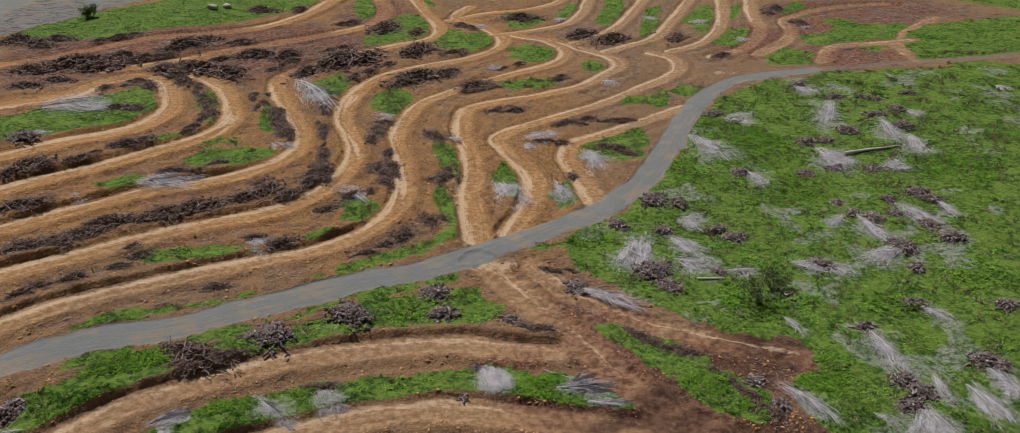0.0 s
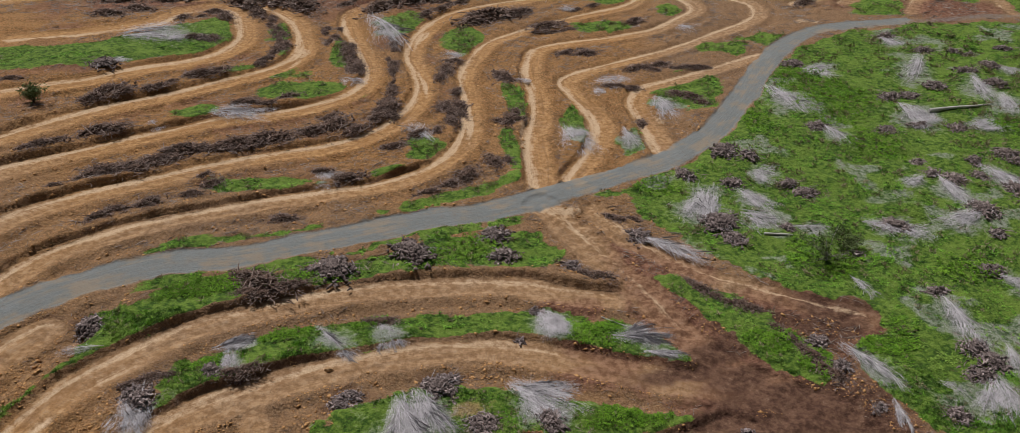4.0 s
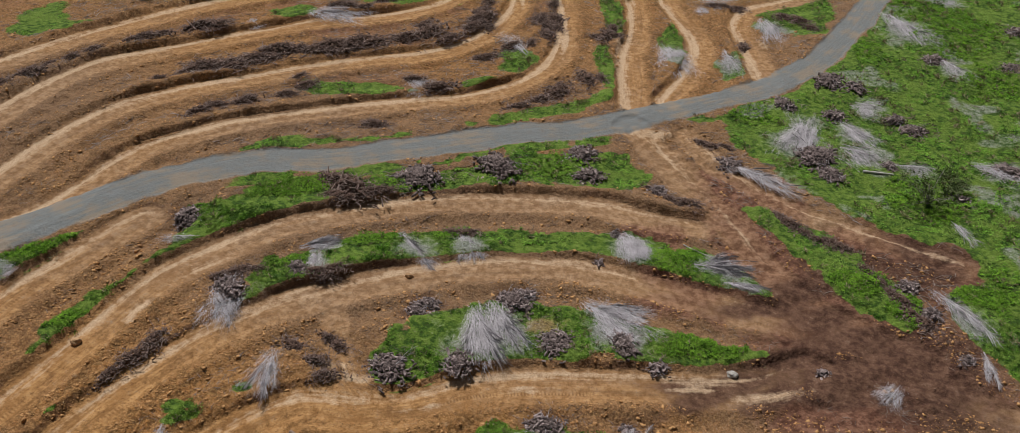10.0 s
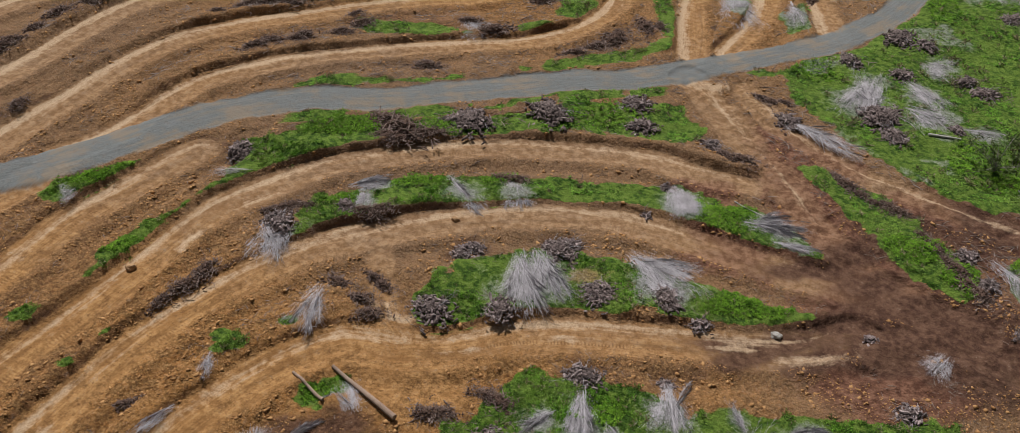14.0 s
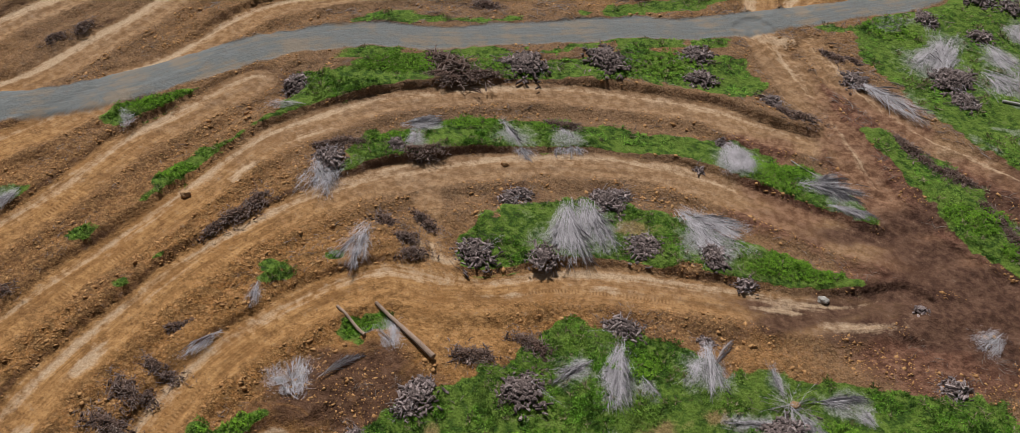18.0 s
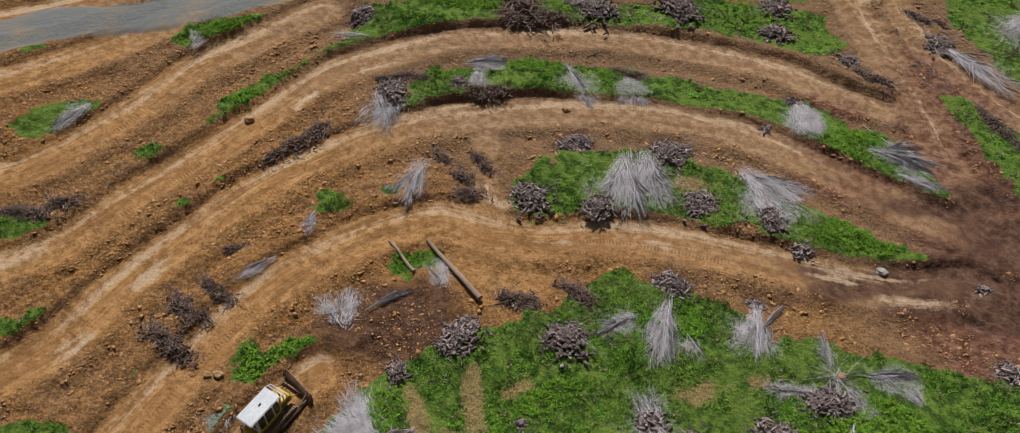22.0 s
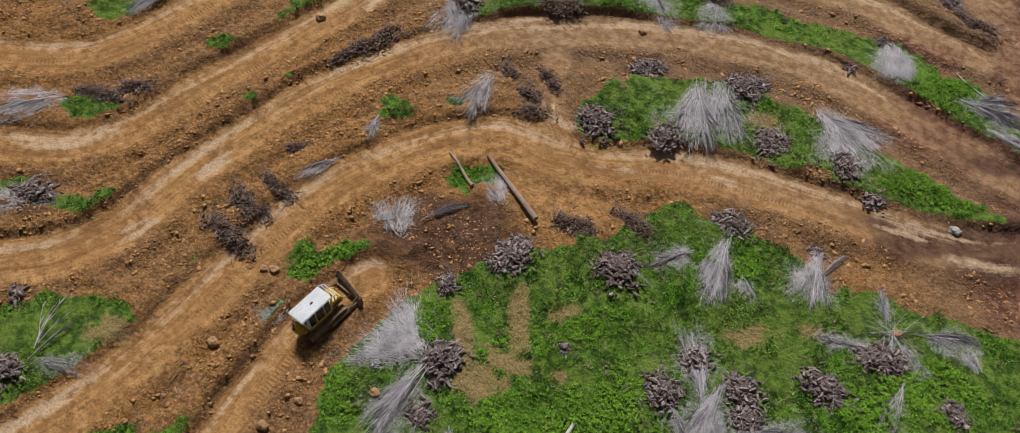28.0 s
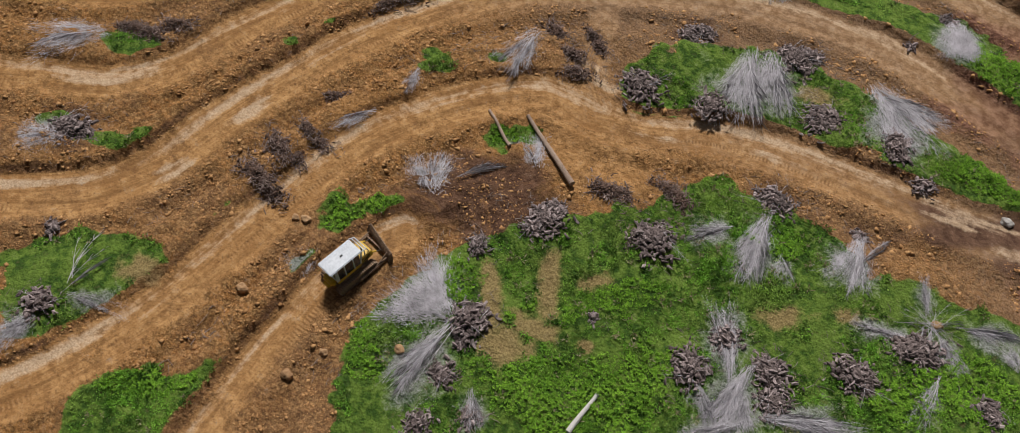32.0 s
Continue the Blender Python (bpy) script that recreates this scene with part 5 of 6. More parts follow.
def leaf_mat(rng, strands):
    """The matted leaflets of a crown: fine dry strands that trail out from a broad foot, one metre long, about 25 degrees to each side, in ragged locks."""
    v, f = [], []
    locks = 11
    lead, reach, begin = rng.uniform(-1, 1, locks), rng.uniform(0.45, 1.15, locks), rng.uniform(-0.15, 0.35, locks)
    for _ in range(strands):
        k = rng.randint(locks)
        u = lead[k] + rng.normal(0, 0.16)
        s = begin[k] + (reach[k] - begin[k]) * rng.beta(1.6, 1.3)
        stray = rng.rand() < 0.28
        c = np.array([s, u * (0.14 + 0.34 * max(s, 0)) + rng.normal(0, 0.12 if stray else 0.025), 0.01 + 0.05 * rng.rand()])
        yaw, ln, w = u * 0.42 + rng.normal(0, 0.7 if stray else 0.2), rng.uniform(0.05, 0.22), rng.uniform(0.0007, 0.0024)
        d = np.array([math.cos(yaw), math.sin(yaw), rng.uniform(-0.08, 0.05)]) * ln
        e = np.array([-d[1], d[0], 0]) / ln * w
        m = len(v)
        v += [c - e, c + e, c + d * 0.6 + e, c + d]
        f += [(m, m + 1, m + 2), (m, m + 2, m + 3)]
    return mesh_from("leaf_mat", np.array(v), np.array(f), FROND)


def stick_heap(rng, sticks, mat, name):
    """Broken ribs and roots thrown over one another in a long, ragged heap about a metre wide."""
    v, f = [], []
    for _ in range(sticks):
        c = np.array([rng.normal(0, 0.75), rng.normal(0, 0.36), 0.0])
        c[2] = 0.05 + 0.42 * math.exp(-(c[0] ** 2 / 1.2 + c[1] ** 2 / 0.25)) * rng.rand()
        yaw, el, ln = rng.uniform(0, 6.28), rng.uniform(-0.3, 0.6), rng.uniform(0.15, 0.5) * (2.0 if rng.rand() < 0.12 else 1.0)
        d = np.array([math.cos(yaw) * math.cos(el), math.sin(yaw) * math.cos(el), math.sin(el)])
        s = np.array([-math.sin(yaw), math.cos(yaw), 0])
        u = np.cross(d, s)
        w = rng.uniform(0.008, 0.030) * (1.8 if rng.rand() < 0.15 else 1.0)
        bend = rng.uniform(-0.12, 0.12) * s
        m = len(v)
        for t, k in ((-0.5, 1.0), (0.0, 0.9), (0.5, 0.35)):
            p = c + d * ln * t + bend * (1 - 4 * t * t)
            v += [p + s * w * k, p + u * w * k, p - s * w * k, p - u * w * k * 0.5]
        for i in (0, 4):
            for k in range(4):
                a0, b0 = m + i + k, m + i + (k + 1) % 4
                f += [(a0, b0, b0 + 4), (a0, b0 + 4, a0 + 4)]
    return mesh_from(name, np.array(v), np.array(f), mat)


def chip_heap(rng, chips, mat, name, long=0.62, wide=0.30):
    v, f = [], []
    for _ in range(chips):
        c = np.array([rng.normal(0, long), rng.normal(0, wide), 0.0])
        c[2] = 0.03 + 0.34 * math.exp(-(c[0] ** 2 / (2.3 * long ** 2) + c[1] ** 2 / (2.3 * wide ** 2)))
        e = Euler((rng.uniform(-0.7, 0.7), rng.uniform(-0.7, 0.7), rng.uniform(0, 6.28))).to_matrix()
        e = np.array(e) * np.array([rng.uniform(0.08, 0.20), rng.uniform(0.04, 0.09), rng.uniform(0.02, 0.05)])
        m = len(v)
        for p in ((-1, -1, -1), (1, -0.6, -1), (1, 0.7, -1), (-1, 1, -1), (-1, -0.8, 1), (0.8, -0.5, 1), (0.9, 0.5, 1), (-0.9, 0.9, 1)):
            v.append(c + e @ np.array(p))
        f += [(m + a, m + b, m + d) for a, b, d in ((4, 5, 6), (4, 6, 7), (0, 1, 5), (0, 5, 4), (1, 2, 6), (1, 6, 5), (2, 3, 7), (2, 7, 6), (3, 0, 4), (3, 4, 7))]
    return mesh_from(name, np.array(v), np.array(f), mat)


R = np.random.RandomState(11)
CHIPS = [chip_mesh(R, k) for k in range(8)]
CORES = [chip_heap(R, 230, CHIPBITS, "splinter_layer", 0.44, 0.42) for k in range(5)]
FRONDS = [frond_mesh(R, 36, FROND) for k in range(8)]
STALKS = [frond_mesh(R, 3, FROND) for k in range(3)]
MATS = [[leaf_mat(R, n) for k in range(4)] for n in (420, 900, 1450, 1900)]
STICKS = [stick_heap(R, 170, BRUSHWOOD, "sticks") for k in range(5)]
BRUSHCHIPS = [chip_heap(R, 90, BARK, "splinters") for k in range(5)]


def debris_pile(x, y, r):
    """Chipped trunk plates heaped on a dark core."""
    dist = math.hypot(x, y - 5)
    heap = empty("debris_pile", pose(x, y, float(height(x, y)) - 0.05, 0, 0, R.uniform(0, 360)),
                 "grey-brown heap of chipped palm trunk plates on the ground" if r > 1.3 else "small heap of splintered grey palm trunk on the ground", "debris pile", "heaps of felled palm")
    squash = R.uniform(0.6, 1.0)
    r *= 1.25 if dist < 80 else 1.5
    core = piece("splinter_layer", CORES[R.randint(5)], heap, Matrix.Diagonal((r * 0.95, r * squash * 0.95, r * 0.85, 1)))
    tagged(core, "packed splinters", kind="stuff")
    n = int(np.clip(26 * r * r * squash, 16, 62 if dist < 80 else 26))
    for _ in range(n):
        q, a = math.sqrt(R.rand()) * (1.0 if R.rand() < 0.85 else 1.45), R.uniform(0, 6.28)
        px, py = q * r * math.cos(a), q * r * squash * math.sin(a)
        pz = 0.34 * r * max(0.0, 1 - q * q) + R.uniform(0.02, 0.14)
        s = R.uniform(0.4, 1.2) * (0.85 if dist < 80 else 1.05)
        m = Matrix.Translation((px, py, pz)) @ Euler((R.uniform(-0.6, 0.6), R.uniform(-0.6, 0.6), R.uniform(0, 6.28))).to_matrix().to_4x4() @ Matrix.Scale(s, 4)
        piece("chip", CHIPS[R.randint(8)], heap, m)
    for _ in range(R.randint(4, 9) if dist < 80 else 3):
        a, ln = R.uniform(0, 6.28), r * R.uniform(0.7, 1.5)
        m = Matrix.Translation((R.normal(0, 0.3) * r, R.normal(0, 0.3) * r, 0.2 * r + 0.08)) @ Euler((0, R.uniform(-0.05, 0.16), a)).to_matrix().to_4x4() @ Matrix.Diagonal((ln, ln * 0.9, ln * 0.8, 1))
        tagged(piece("rib", STALKS[R.randint(3)], heap, m), "pale dry leaf rib")


def palm_crown(fx, fy, tx, ty, fan, full):
    """A felled crown: dry leaves lying in a fan from a foot to a tip; full says how closely they cover the ground."""
    near = math.hypot(fx, fy - 5) < 75
    ln, turn = math.hypot(tx - fx, ty - fy), math.atan2(ty - fy, tx - fx)
    label = "bleached grey palm leaves matted in a fan on the ground" if full > 0.75 else "thin scatter of bleached palm leaves fading into the ground" if full > 0.3 else "few long pale palm ribs lying on the ground"
    foot = float(height(fx, fy))
    heap = empty("dry_palm_crown", pose(fx, fy, foot, 0, 0, math.degrees(turn)), label, "palm crown", "felled palm crowns")
    tilt = Matrix.Rotation(-math.atan2(float(height(tx, ty)) - foot, ln), 4, "Y")
    wide = (0.9 if near else 1.2) * max(0.35, math.tan(radians(fan)) / math.tan(radians(25)))
    if full > 0.22:
        shapes = MATS[int(np.clip(full * 3.0 - 0.3, 0, 3))]
        for k in range(2 if full > 1.25 else 1):
            m = Matrix.Translation((0, 0, 0.10 + 0.05 * k)) @ tilt @ Matrix.Diagonal((ln * R.uniform(0.95, 1.08), ln * wide * R.uniform(0.85, 1.1), ln * 0.9, 1))
            tagged(piece("leaf_mat", shapes[R.randint(4)], heap, m), kind="stuff")
    for k in range(int(np.clip(4 + full * ln * 1.6, 4, 12 if near else 7))):
        yaw = radians(R.uniform(-fan, fan) * 1.05)
        size = ln * R.uniform(0.65, 1.1)
        m = Matrix.Translation((R.uniform(-0.05, 0.25) * ln, R.normal(0, 0.05) * ln * wide, R.uniform(0.10, 0.28))) @ tilt @ Euler((R.uniform(-0.3, 0.3), R.uniform(-0.02, 0.04), yaw)).to_matrix().to_4x4()
        shape = FRONDS[R.randint(8)] if near and R.rand() < 0.3 + 0.3 * full else STALKS[R.randint(3)]
        thick = 1.0 if near else 1.5
        piece("frond", shape, heap, m @ Matrix.Diagonal((size, size * R.uniform(0.4, 0.9) * thick, size * 0.9, 1)))


def crown_burst(x, y, r, turn):
    """Ribs that stand out on all sides of a stump."""
    heap = empty("dry_palm_crown", pose(x, y, float(height(x, y)), 0, 0, turn), "burst of bleached palm ribs round a stump on the ground", "palm crown", "felled palm crowns")
    for k in range(40):
        yaw, size = R.uniform(-math.pi, math.pi), r * R.uniform(0.35, 1.05)
        ex, ey = x + math.cos(yaw + radians(turn)) * size, y + math.sin(yaw + radians(turn)) * size
        pitch = -math.atan2(float(height(ex, ey) - height(x, y)) - 0.15, size)
        m = Matrix.Translation((R.normal(0, 0.25), R.normal(0, 0.25), R.uniform(0.2, 0.5))) @ Euler((R.uniform(-0.3, 0.3), pitch, yaw)).to_matrix().to_4x4()
        piece("frond", STALKS[R.randint(3)] if R.rand() < 0.8 else FRONDS[R.randint(8)], heap, m @ Matrix.Diagonal((size, size * 0.7, size * 0.8, 1)))


def brush_heap(x, y, r, lie=None):
    """Dark roots, ribs and splinters pushed together."""
    turn = (float(sample(angle, x, y)) if lie is None else lie) + R.uniform(-20, 20)
    r *= (1.3 if y < 180 else 1.7) if lie is None else 1.0
    heap = empty("brush_heap", pose(x, y, float(height(x, y)) - 0.10, 0, 0, turn), "dark heap of roots, ribs and splintered palm on bare earth", "brush heap", "brush pushed between the terraces")
    for name, shapes, k in (("splinter_layer", BRUSHCHIPS, 1.0), ("stick_layer", STICKS, 1.3)):
        ob = piece(name, shapes[R.randint(5)], heap, Matrix.Diagonal((r * k, r * k, max(r, 1.0) * 1.15, 1)) @ Matrix.Rotation(R.choice((0.0, math.pi)), 4, 'Z'))
        tagged(ob, kind="stuff")


for x, y, r in CHUNK_SPOTS:
    debris_pile(x, y, r)
for row in CROWN_SPOTS:
    palm_crown(*row)
for row in BURST_SPOTS:
    crown_burst(*row)
for x0, y0, x1, y1, w in BRUSH_ROWS:
    n = max(1, round(math.hypot(x1 - x0, y1 - y0) / (1.9 * w + 0.4)))
    for k in range(n):
        t = (k + 0.5) / n
        brush_heap(x0 + (x1 - x0) * t + R.normal(0, 0.15), y0 + (y1 - y0) * t + R.normal(0, 0.35), max(0.75, w) * R.uniform(1.1, 1.7), math.degrees(math.atan2(y1 - y0, x1 - x0)))
for x, y, r in BRUSH_SPOTS:
    brush_heap(x, y, r)
# rows of brush along the upper strips, with gaps
for k, (w, pts) in enumerate((U1, U2, U3, U4, U5, U6, U7)):
    line = spline(pts, 1.0)
    s = 2.0
    while s < len(line) - 2:
        p, q = line[int(s)], line[int(s) + 1]
        d = (q - p) / (np.hypot(*(q - p)) + 1e-9)
        off = w / 2 + R.uniform(1.0, 3.6)
        x, y = p[0] - d[1] * off, p[1] + d[0] * off
        if value_noise(np.array([x]), np.array([y]), 11.0, 71)[0] > 0.10 and sample(loose, x, y) > 0.6:
            brush_heap(x, y, R.uniform(0.7, 1.45))
        s += R.uniform(2.0, 4.2)


# ---- logs and stones ----
def log(a, b, r0, r1, label, mat=LOG):
    """A felled trunk, slightly crooked, with flat cut ends."""
    a, b = Vector((*a, 0)), Vector((*b, 0))
    bm = bmesh.new()
    n, sides, rings = 9, 12, []
    d = (b - a).normalized()
    s = Vector((-d.y, d.x, 0))
    for i in range(n):
        t = i / (n - 1)
        c = a.lerp(b, t) + s * 0.02 * math.sin(t * 5.0)
        r = r0 + (r1 - r0) * t
        z = max(height(*a.lerp(b, q)[:2]) for q in (0.0, 0.5, 1.0)) * 0.4 + height(c.x, c.y) * 0.6
        rings.append([bm.verts.new((c.x + s.x * r * math.cos(k * 2 * math.pi / sides) * (1 + 0.08 * math.sin(k * 3 + i)), c.y + s.y * r * math.cos(k * 2 * math.pi / sides),
                                    z + r * 0.75 + r * math.sin(k * 2 * math.pi / sides))) for k in range(sides)])
    for p, q in zip(rings[:-1], rings[1:]):
        for k in range(sides):
            bm.faces.new((p[k], p[(k + 1) % sides], q[(k + 1) % sides], q[k]))
    bm.faces.new(rings[0][::-1])
    bm.faces.new(rings[-1])
    bmesh.ops.recalc_face_normals(bm, faces=bm.faces[:])
    return tagged(part("log", bm, mat), label, "log")


log((-28.4, 44.7), (-21.1, 41.3), 0.17, 0.27, "long weathered brown log lying at the foot of a bank")
log((-31.4, 43.0), (-27.6, 41.1), 0.13, 0.16, "shorter grey-brown log lying on weeds")
log((59.4, 140.2), (70.5, 143.2), 0.32, 0.14, "bleached fallen trunk lying in the weeds", BLEACHED)
log((25.5, 100.0), (29.3, 100.3), 0.18, 0.12, "bleached fallen branch lying in the weeds", BLEACHED)
log((-9.1, 24.2), (-9.1, 28.0), 0.22, 0.14, "broken bleached palm trunk lying in rank weeds", BLEACHED)
log((3.8, 80.5), (10.1, 77.1), 0.07, 0.05, "long thin bleached pole lying on the strip", BLEACHED)


def boulder(x, y, r, label, squash=0.7, mat=ROCK):
    bm = bmesh.new()
    bmesh.ops.create_icosphere(bm, subdivisions=3, radius=r)
    for v in bm.verts:
        k = 1 + 0.45 * noise.noise(v.co * (1.1 / r) + Vector((x, y, 0))) + 0.12 * noise.noise(v.co * (3.5 / r))
        v.co = Vector((v.co.x * k, v.co.y * k * 0.85, v.co.z * k * squash))
    ob = part("boulder", bm, mat)
    ob.location = (x, y, float(height(x, y)) + r * 0.25)
    return tagged(ob, label, "boulder")


boulder(9.5, 61.9, 0.5, "pale grey boulder among weeds beside the terrace")
boulder(-85.3, 245.5, 1.5, "pale boulder on the far green verge")
boulder(-82.3, 248.5, 1.2, "smaller pale boulder on the far green verge")
for x, y, r in ((-51.3, 48.7, 0.5), (-22.8, 21.3, 0.40), (-35.6, 17.4, 0.45), (-28.1, 14.6, 0.48), (8.7, 49.2, 0.42), (-36.1, 24.9, 0.4), (-24.7, 67.0, 0.4), (-36.9, 24.5, 0.34), (-27.2, 17.6, 0.36)):
    boulder(x, y, r, "orange-brown rock turned up on bare terrace earth", 0.75, BROWNROCK)


# ---- shrubs ----
def shrub(x, y, r, tall, leaves, mat, label, size=0.22, limbs=9, wood=TWIG):
    """Limbs that fork from the ground and carry loose leaves in clumps."""
    rng = np.random.RandomState(int(abs(x * 7 + y * 3)) + 5)
    top = empty("shrub", pose(x, y, float(height(x, y)) - 0.05), label, "shrub")
    tips = []
    for k in range(limbs):
        bm = bmesh.new()
        a = rng.uniform(0, 6.28)
        out, h = r * rng.uniform(0.25, 0.75), tall * rng.uniform(0.45, 0.85)
        mid, end = Vector((math.cos(a) * out * 0.4, math.sin(a) * out * 0.4, h * 0.6)), Vector((math.cos(a) * out, math.sin(a) * out, h))
        rod(bm, (0, 0, 0), mid, 0.07, 0.045, 6)
        rod(bm, mid, end, 0.045, 0.02, 6)
        tips += [mid, end]
        for _ in range(3):
            tw = end + Vector((rng.normal(), rng.normal(), rng.uniform(-0.2, 0.8))) * r * 0.22
            rod(bm, mid.lerp(end, rng.uniform(0.3, 1)), tw, 0.02, 0.008, 5)
            tips.append(tw)
        part("limb", bm, wood, top)
    tv, tf = leaf_tuft(rng, 5, 1.0, 0.28, (-0.5, 1.2))
    v, f = [], []
    for _ in range(leaves):
        c = np.array(tips[rng.randint(len(tips))]) + rng.normal(size=3) * np.array([r, r, tall]) * 0.13
        c[2] = max(c[2], 0.1)
        rot = np.array(Euler((rng.uniform(-1, 1), rng.uniform(-1, 1), rng.uniform(0, 6.28))).to_matrix())
        f.append(tf + len(v) * len(tv))
        v.append(tv @ rot.T * size * rng.uniform(0.6, 1.3) + c)
    ob = new("crown", mesh_from("crown", np.vstack(v), np.vstack(f), mat))
    ob.parent = top
    return top


shrub(32.5, 95.0, 3.9, 3.2, 210, DARKLEAF, "open dark green shrub with thin grey limbs among weeds", 0.30, 16, LIMB)
shrub(36.0, 98.5, 2.6, 2.2, 350, DARKLEAF, "low dark green shrub beside a taller one", 0.28)
shrub(-115.2, 231.8, 2.6, 3.4, 500, DARKLEAF, "dense dark shrub at the edge of the gravel", 0.34)
shrub(-86.8, 119.8, 2.2, 2.8, 450, DARKLEAF, "dark green shrub standing between terraces", 0.30)

# ---- the bulldozer ----
YELLOW = speckled("worn_yellow_paint", (0.50, 0.30, 0.02), (0.72, 0.47, 0.05), 0.5, 0.8, 8.0, spec=0.4, relief=0.004, per_object=False)
WHITE = speckled("dusty_white_paint", (0.46, 0.49, 0.54), (0.62, 0.65, 0.70), 0.5, 0.7, 6.0, spec=0.4, relief=0.004, per_object=False)
STEEL = speckled("muddy_steel", (0.15, 0.095, 0.062), (0.36, 0.255, 0.18), 0.8, 2.0, 12.0, metal=0.1, relief=0.01, per_object=False)
RUBBER = speckled("black_trim", (0.012, 0.012, 0.012), (0.035, 0.033, 0.03), 0.6, 3.0, 20.0, per_object=False)
CHROME = speckled("cylinder_rod", (0.5, 0.5, 0.5), (0.7, 0.7, 0.7), 0.25, 3.0, 20.0, metal=1.0, per_object=False)
GLASS, gt, gb = material("tinted_glass", 0.08, 0.0, 0.5)
gb.inputs["Base Color"].default_value = (0.05, 0.07, 0.09, 1)
gb.inputs["Transmission Weight"].default_value = 0.55


def bulldozer(x, y, turn):
    top = empty("bulldozer", pose(x, y, float(height(x, y)) - 0.08, 0, 0, turn), "yellow and white crawler bulldozer with muddy blade on bare earth", "bulldozer")

    def loop(grow, n=12):
        pts = []
        for cx, r, a0, a1 in ((-1.45, 0.46, 90, 270), (1.45, 0.42, -90, 90)):
            pts += [(cx + (r + grow) * math.cos(radians(a0 + (a1 - a0) * k / n)), 0.46 + (r + grow) * math.sin(radians(a0 + (a1 - a0) * k / n))) for k in range(n + 1)]
        return pts

    shoe_bm = bmesh.new()
    box(shoe_bm, -0.085, 0.085, -0.28, 0.28, -0.015, 0.02)
    box(shoe_bm, 0.05, 0.075, -0.28, 0.28, 0.02, 0.065)
    shoe = bpy.data.meshes.new("shoe")
    shoe_bm.to_mesh(shoe)
    shoe_bm.free()
    shoe.materials.append(STEEL)
    for s in (1, -1):
        yc = s * 0.98
        bm = bmesh.new()
        prism(bm, loop(-0.03), yc - 0.24, yc + 0.24)
        track = part("track", bm, STEEL, top, "mud-caked steel crawler track")
        ring = np.array(loop(0.0) + [loop(0.0)[0]])
        seg = np.hypot(*np.diff(ring, axis=0).T)
        cum = np.r_[0, np.cumsum(seg)]
        for q in np.arange(0, cum[-1], 0.195):
            k = min(np.searchsorted(cum, q, side="right") - 1, len(seg) - 1)
            p = ring[k] + (ring[k + 1] - ring[k]) * (q - cum[k]) / seg[k]
            d = (ring[k + 1] - ring[k]) / seg[k]
            rot = Matrix(((d[0], 0, d[1]), (0, 1, 0), (d[1], 0, -d[0]))).to_4x4()
            piece("shoe", shoe, track, Matrix.Translation((p[0], yc, p[1])) @ rot)
        bm = bmesh.new()
        for cx, r in ((-1.45, 0.34), (1.45, 0.32)):
            rod(bm, (cx, yc + s * 0.20, 0.46), (cx, yc + s * 0.30, 0.46), r, r * 0.9, 20)
        part("sprocket", bm, STEEL, track)
        for k in range(6):
            bm = bmesh.new()
            rod(bm, (-0.95 + k * 0.38, yc + s * 0.2, 0.2), (-0.95 + k * 0.38, yc + s * 0.29, 0.2), 0.13, 0.12, 14)
            part("roller", bm, STEEL, track)
        bm = bmesh.new()
        box(bm, -1.1, 1.1, yc + s * 0.22 - 0.04, yc + s * 0.22 + 0.04, 0.30, 0.62, 0.03)
        part("track_frame", bm, STEEL, track)
        bm = bmesh.new()
        prism(bm, [(-1.6, 1.02), (0.9, 1.02), (0.9, 1.07), (-1.6, 1.07)], min(s * 0.62, s * 0.90), max(s * 0.62, s * 0.90))
        part("fender", bm, STEEL, top)
    bm = bmesh.new()
    box(bm, -1.75, 1.5, -0.62, 0.62, 0.45, 1.1, 0.06)
    part("hull", bm, STEEL, top, "mud-caked steel hull")
    bm = bmesh.new()
    prism(bm, [(0.74, 1.05), (1.98, 1.05), (2.05, 1.2), (2.0, 1.78), (1.88, 1.88), (0.74, 2.02)], -0.66, 0.66)
    bmesh.ops.bevel(bm, geom=bm.edges[:], offset=0.05, segments=2, affect="EDGES")
    hood = part("hood", bm, YELLOW, top, "rounded yellow engine hood")
    for s in (1, -1):
        bm = bmesh.new()
        for k in range(7):
            box(bm, 0.95 + k * 0.12, 1.02 + k * 0.12, s * 0.665 - 0.01, s * 0.665 + 0.01, 1.2, 1.62)
        part("louvre", bm, RUBBER, hood)
    bm = bmesh.new()
    for k in range(8):
        box(bm, 2.03, 2.07, -0.5, 0.5, 1.18 + k * 0.065, 1.21 + k * 0.065)
    part("grille", bm, RUBBER, hood)
    bm = bmesh.new()
    rod(bm, (1.35, -0.22, 1.8), (1.35, -0.22, 2.55), 0.06, 0.06, 12)
    rod(bm, (1.35, -0.22, 2.55), (1.28, -0.22, 2.68), 0.055, 0.055, 12)
    part("exhaust", bm, RUBBER, hood)
    bm = bmesh.new()
    box(bm, -2.15, -1.55, -0.6, 0.6, 0.85, 1.55, 0.16)
    part("fuel_tank", bm, YELLOW, top, "rounded yellow rear tank")
    bm = bmesh.new()
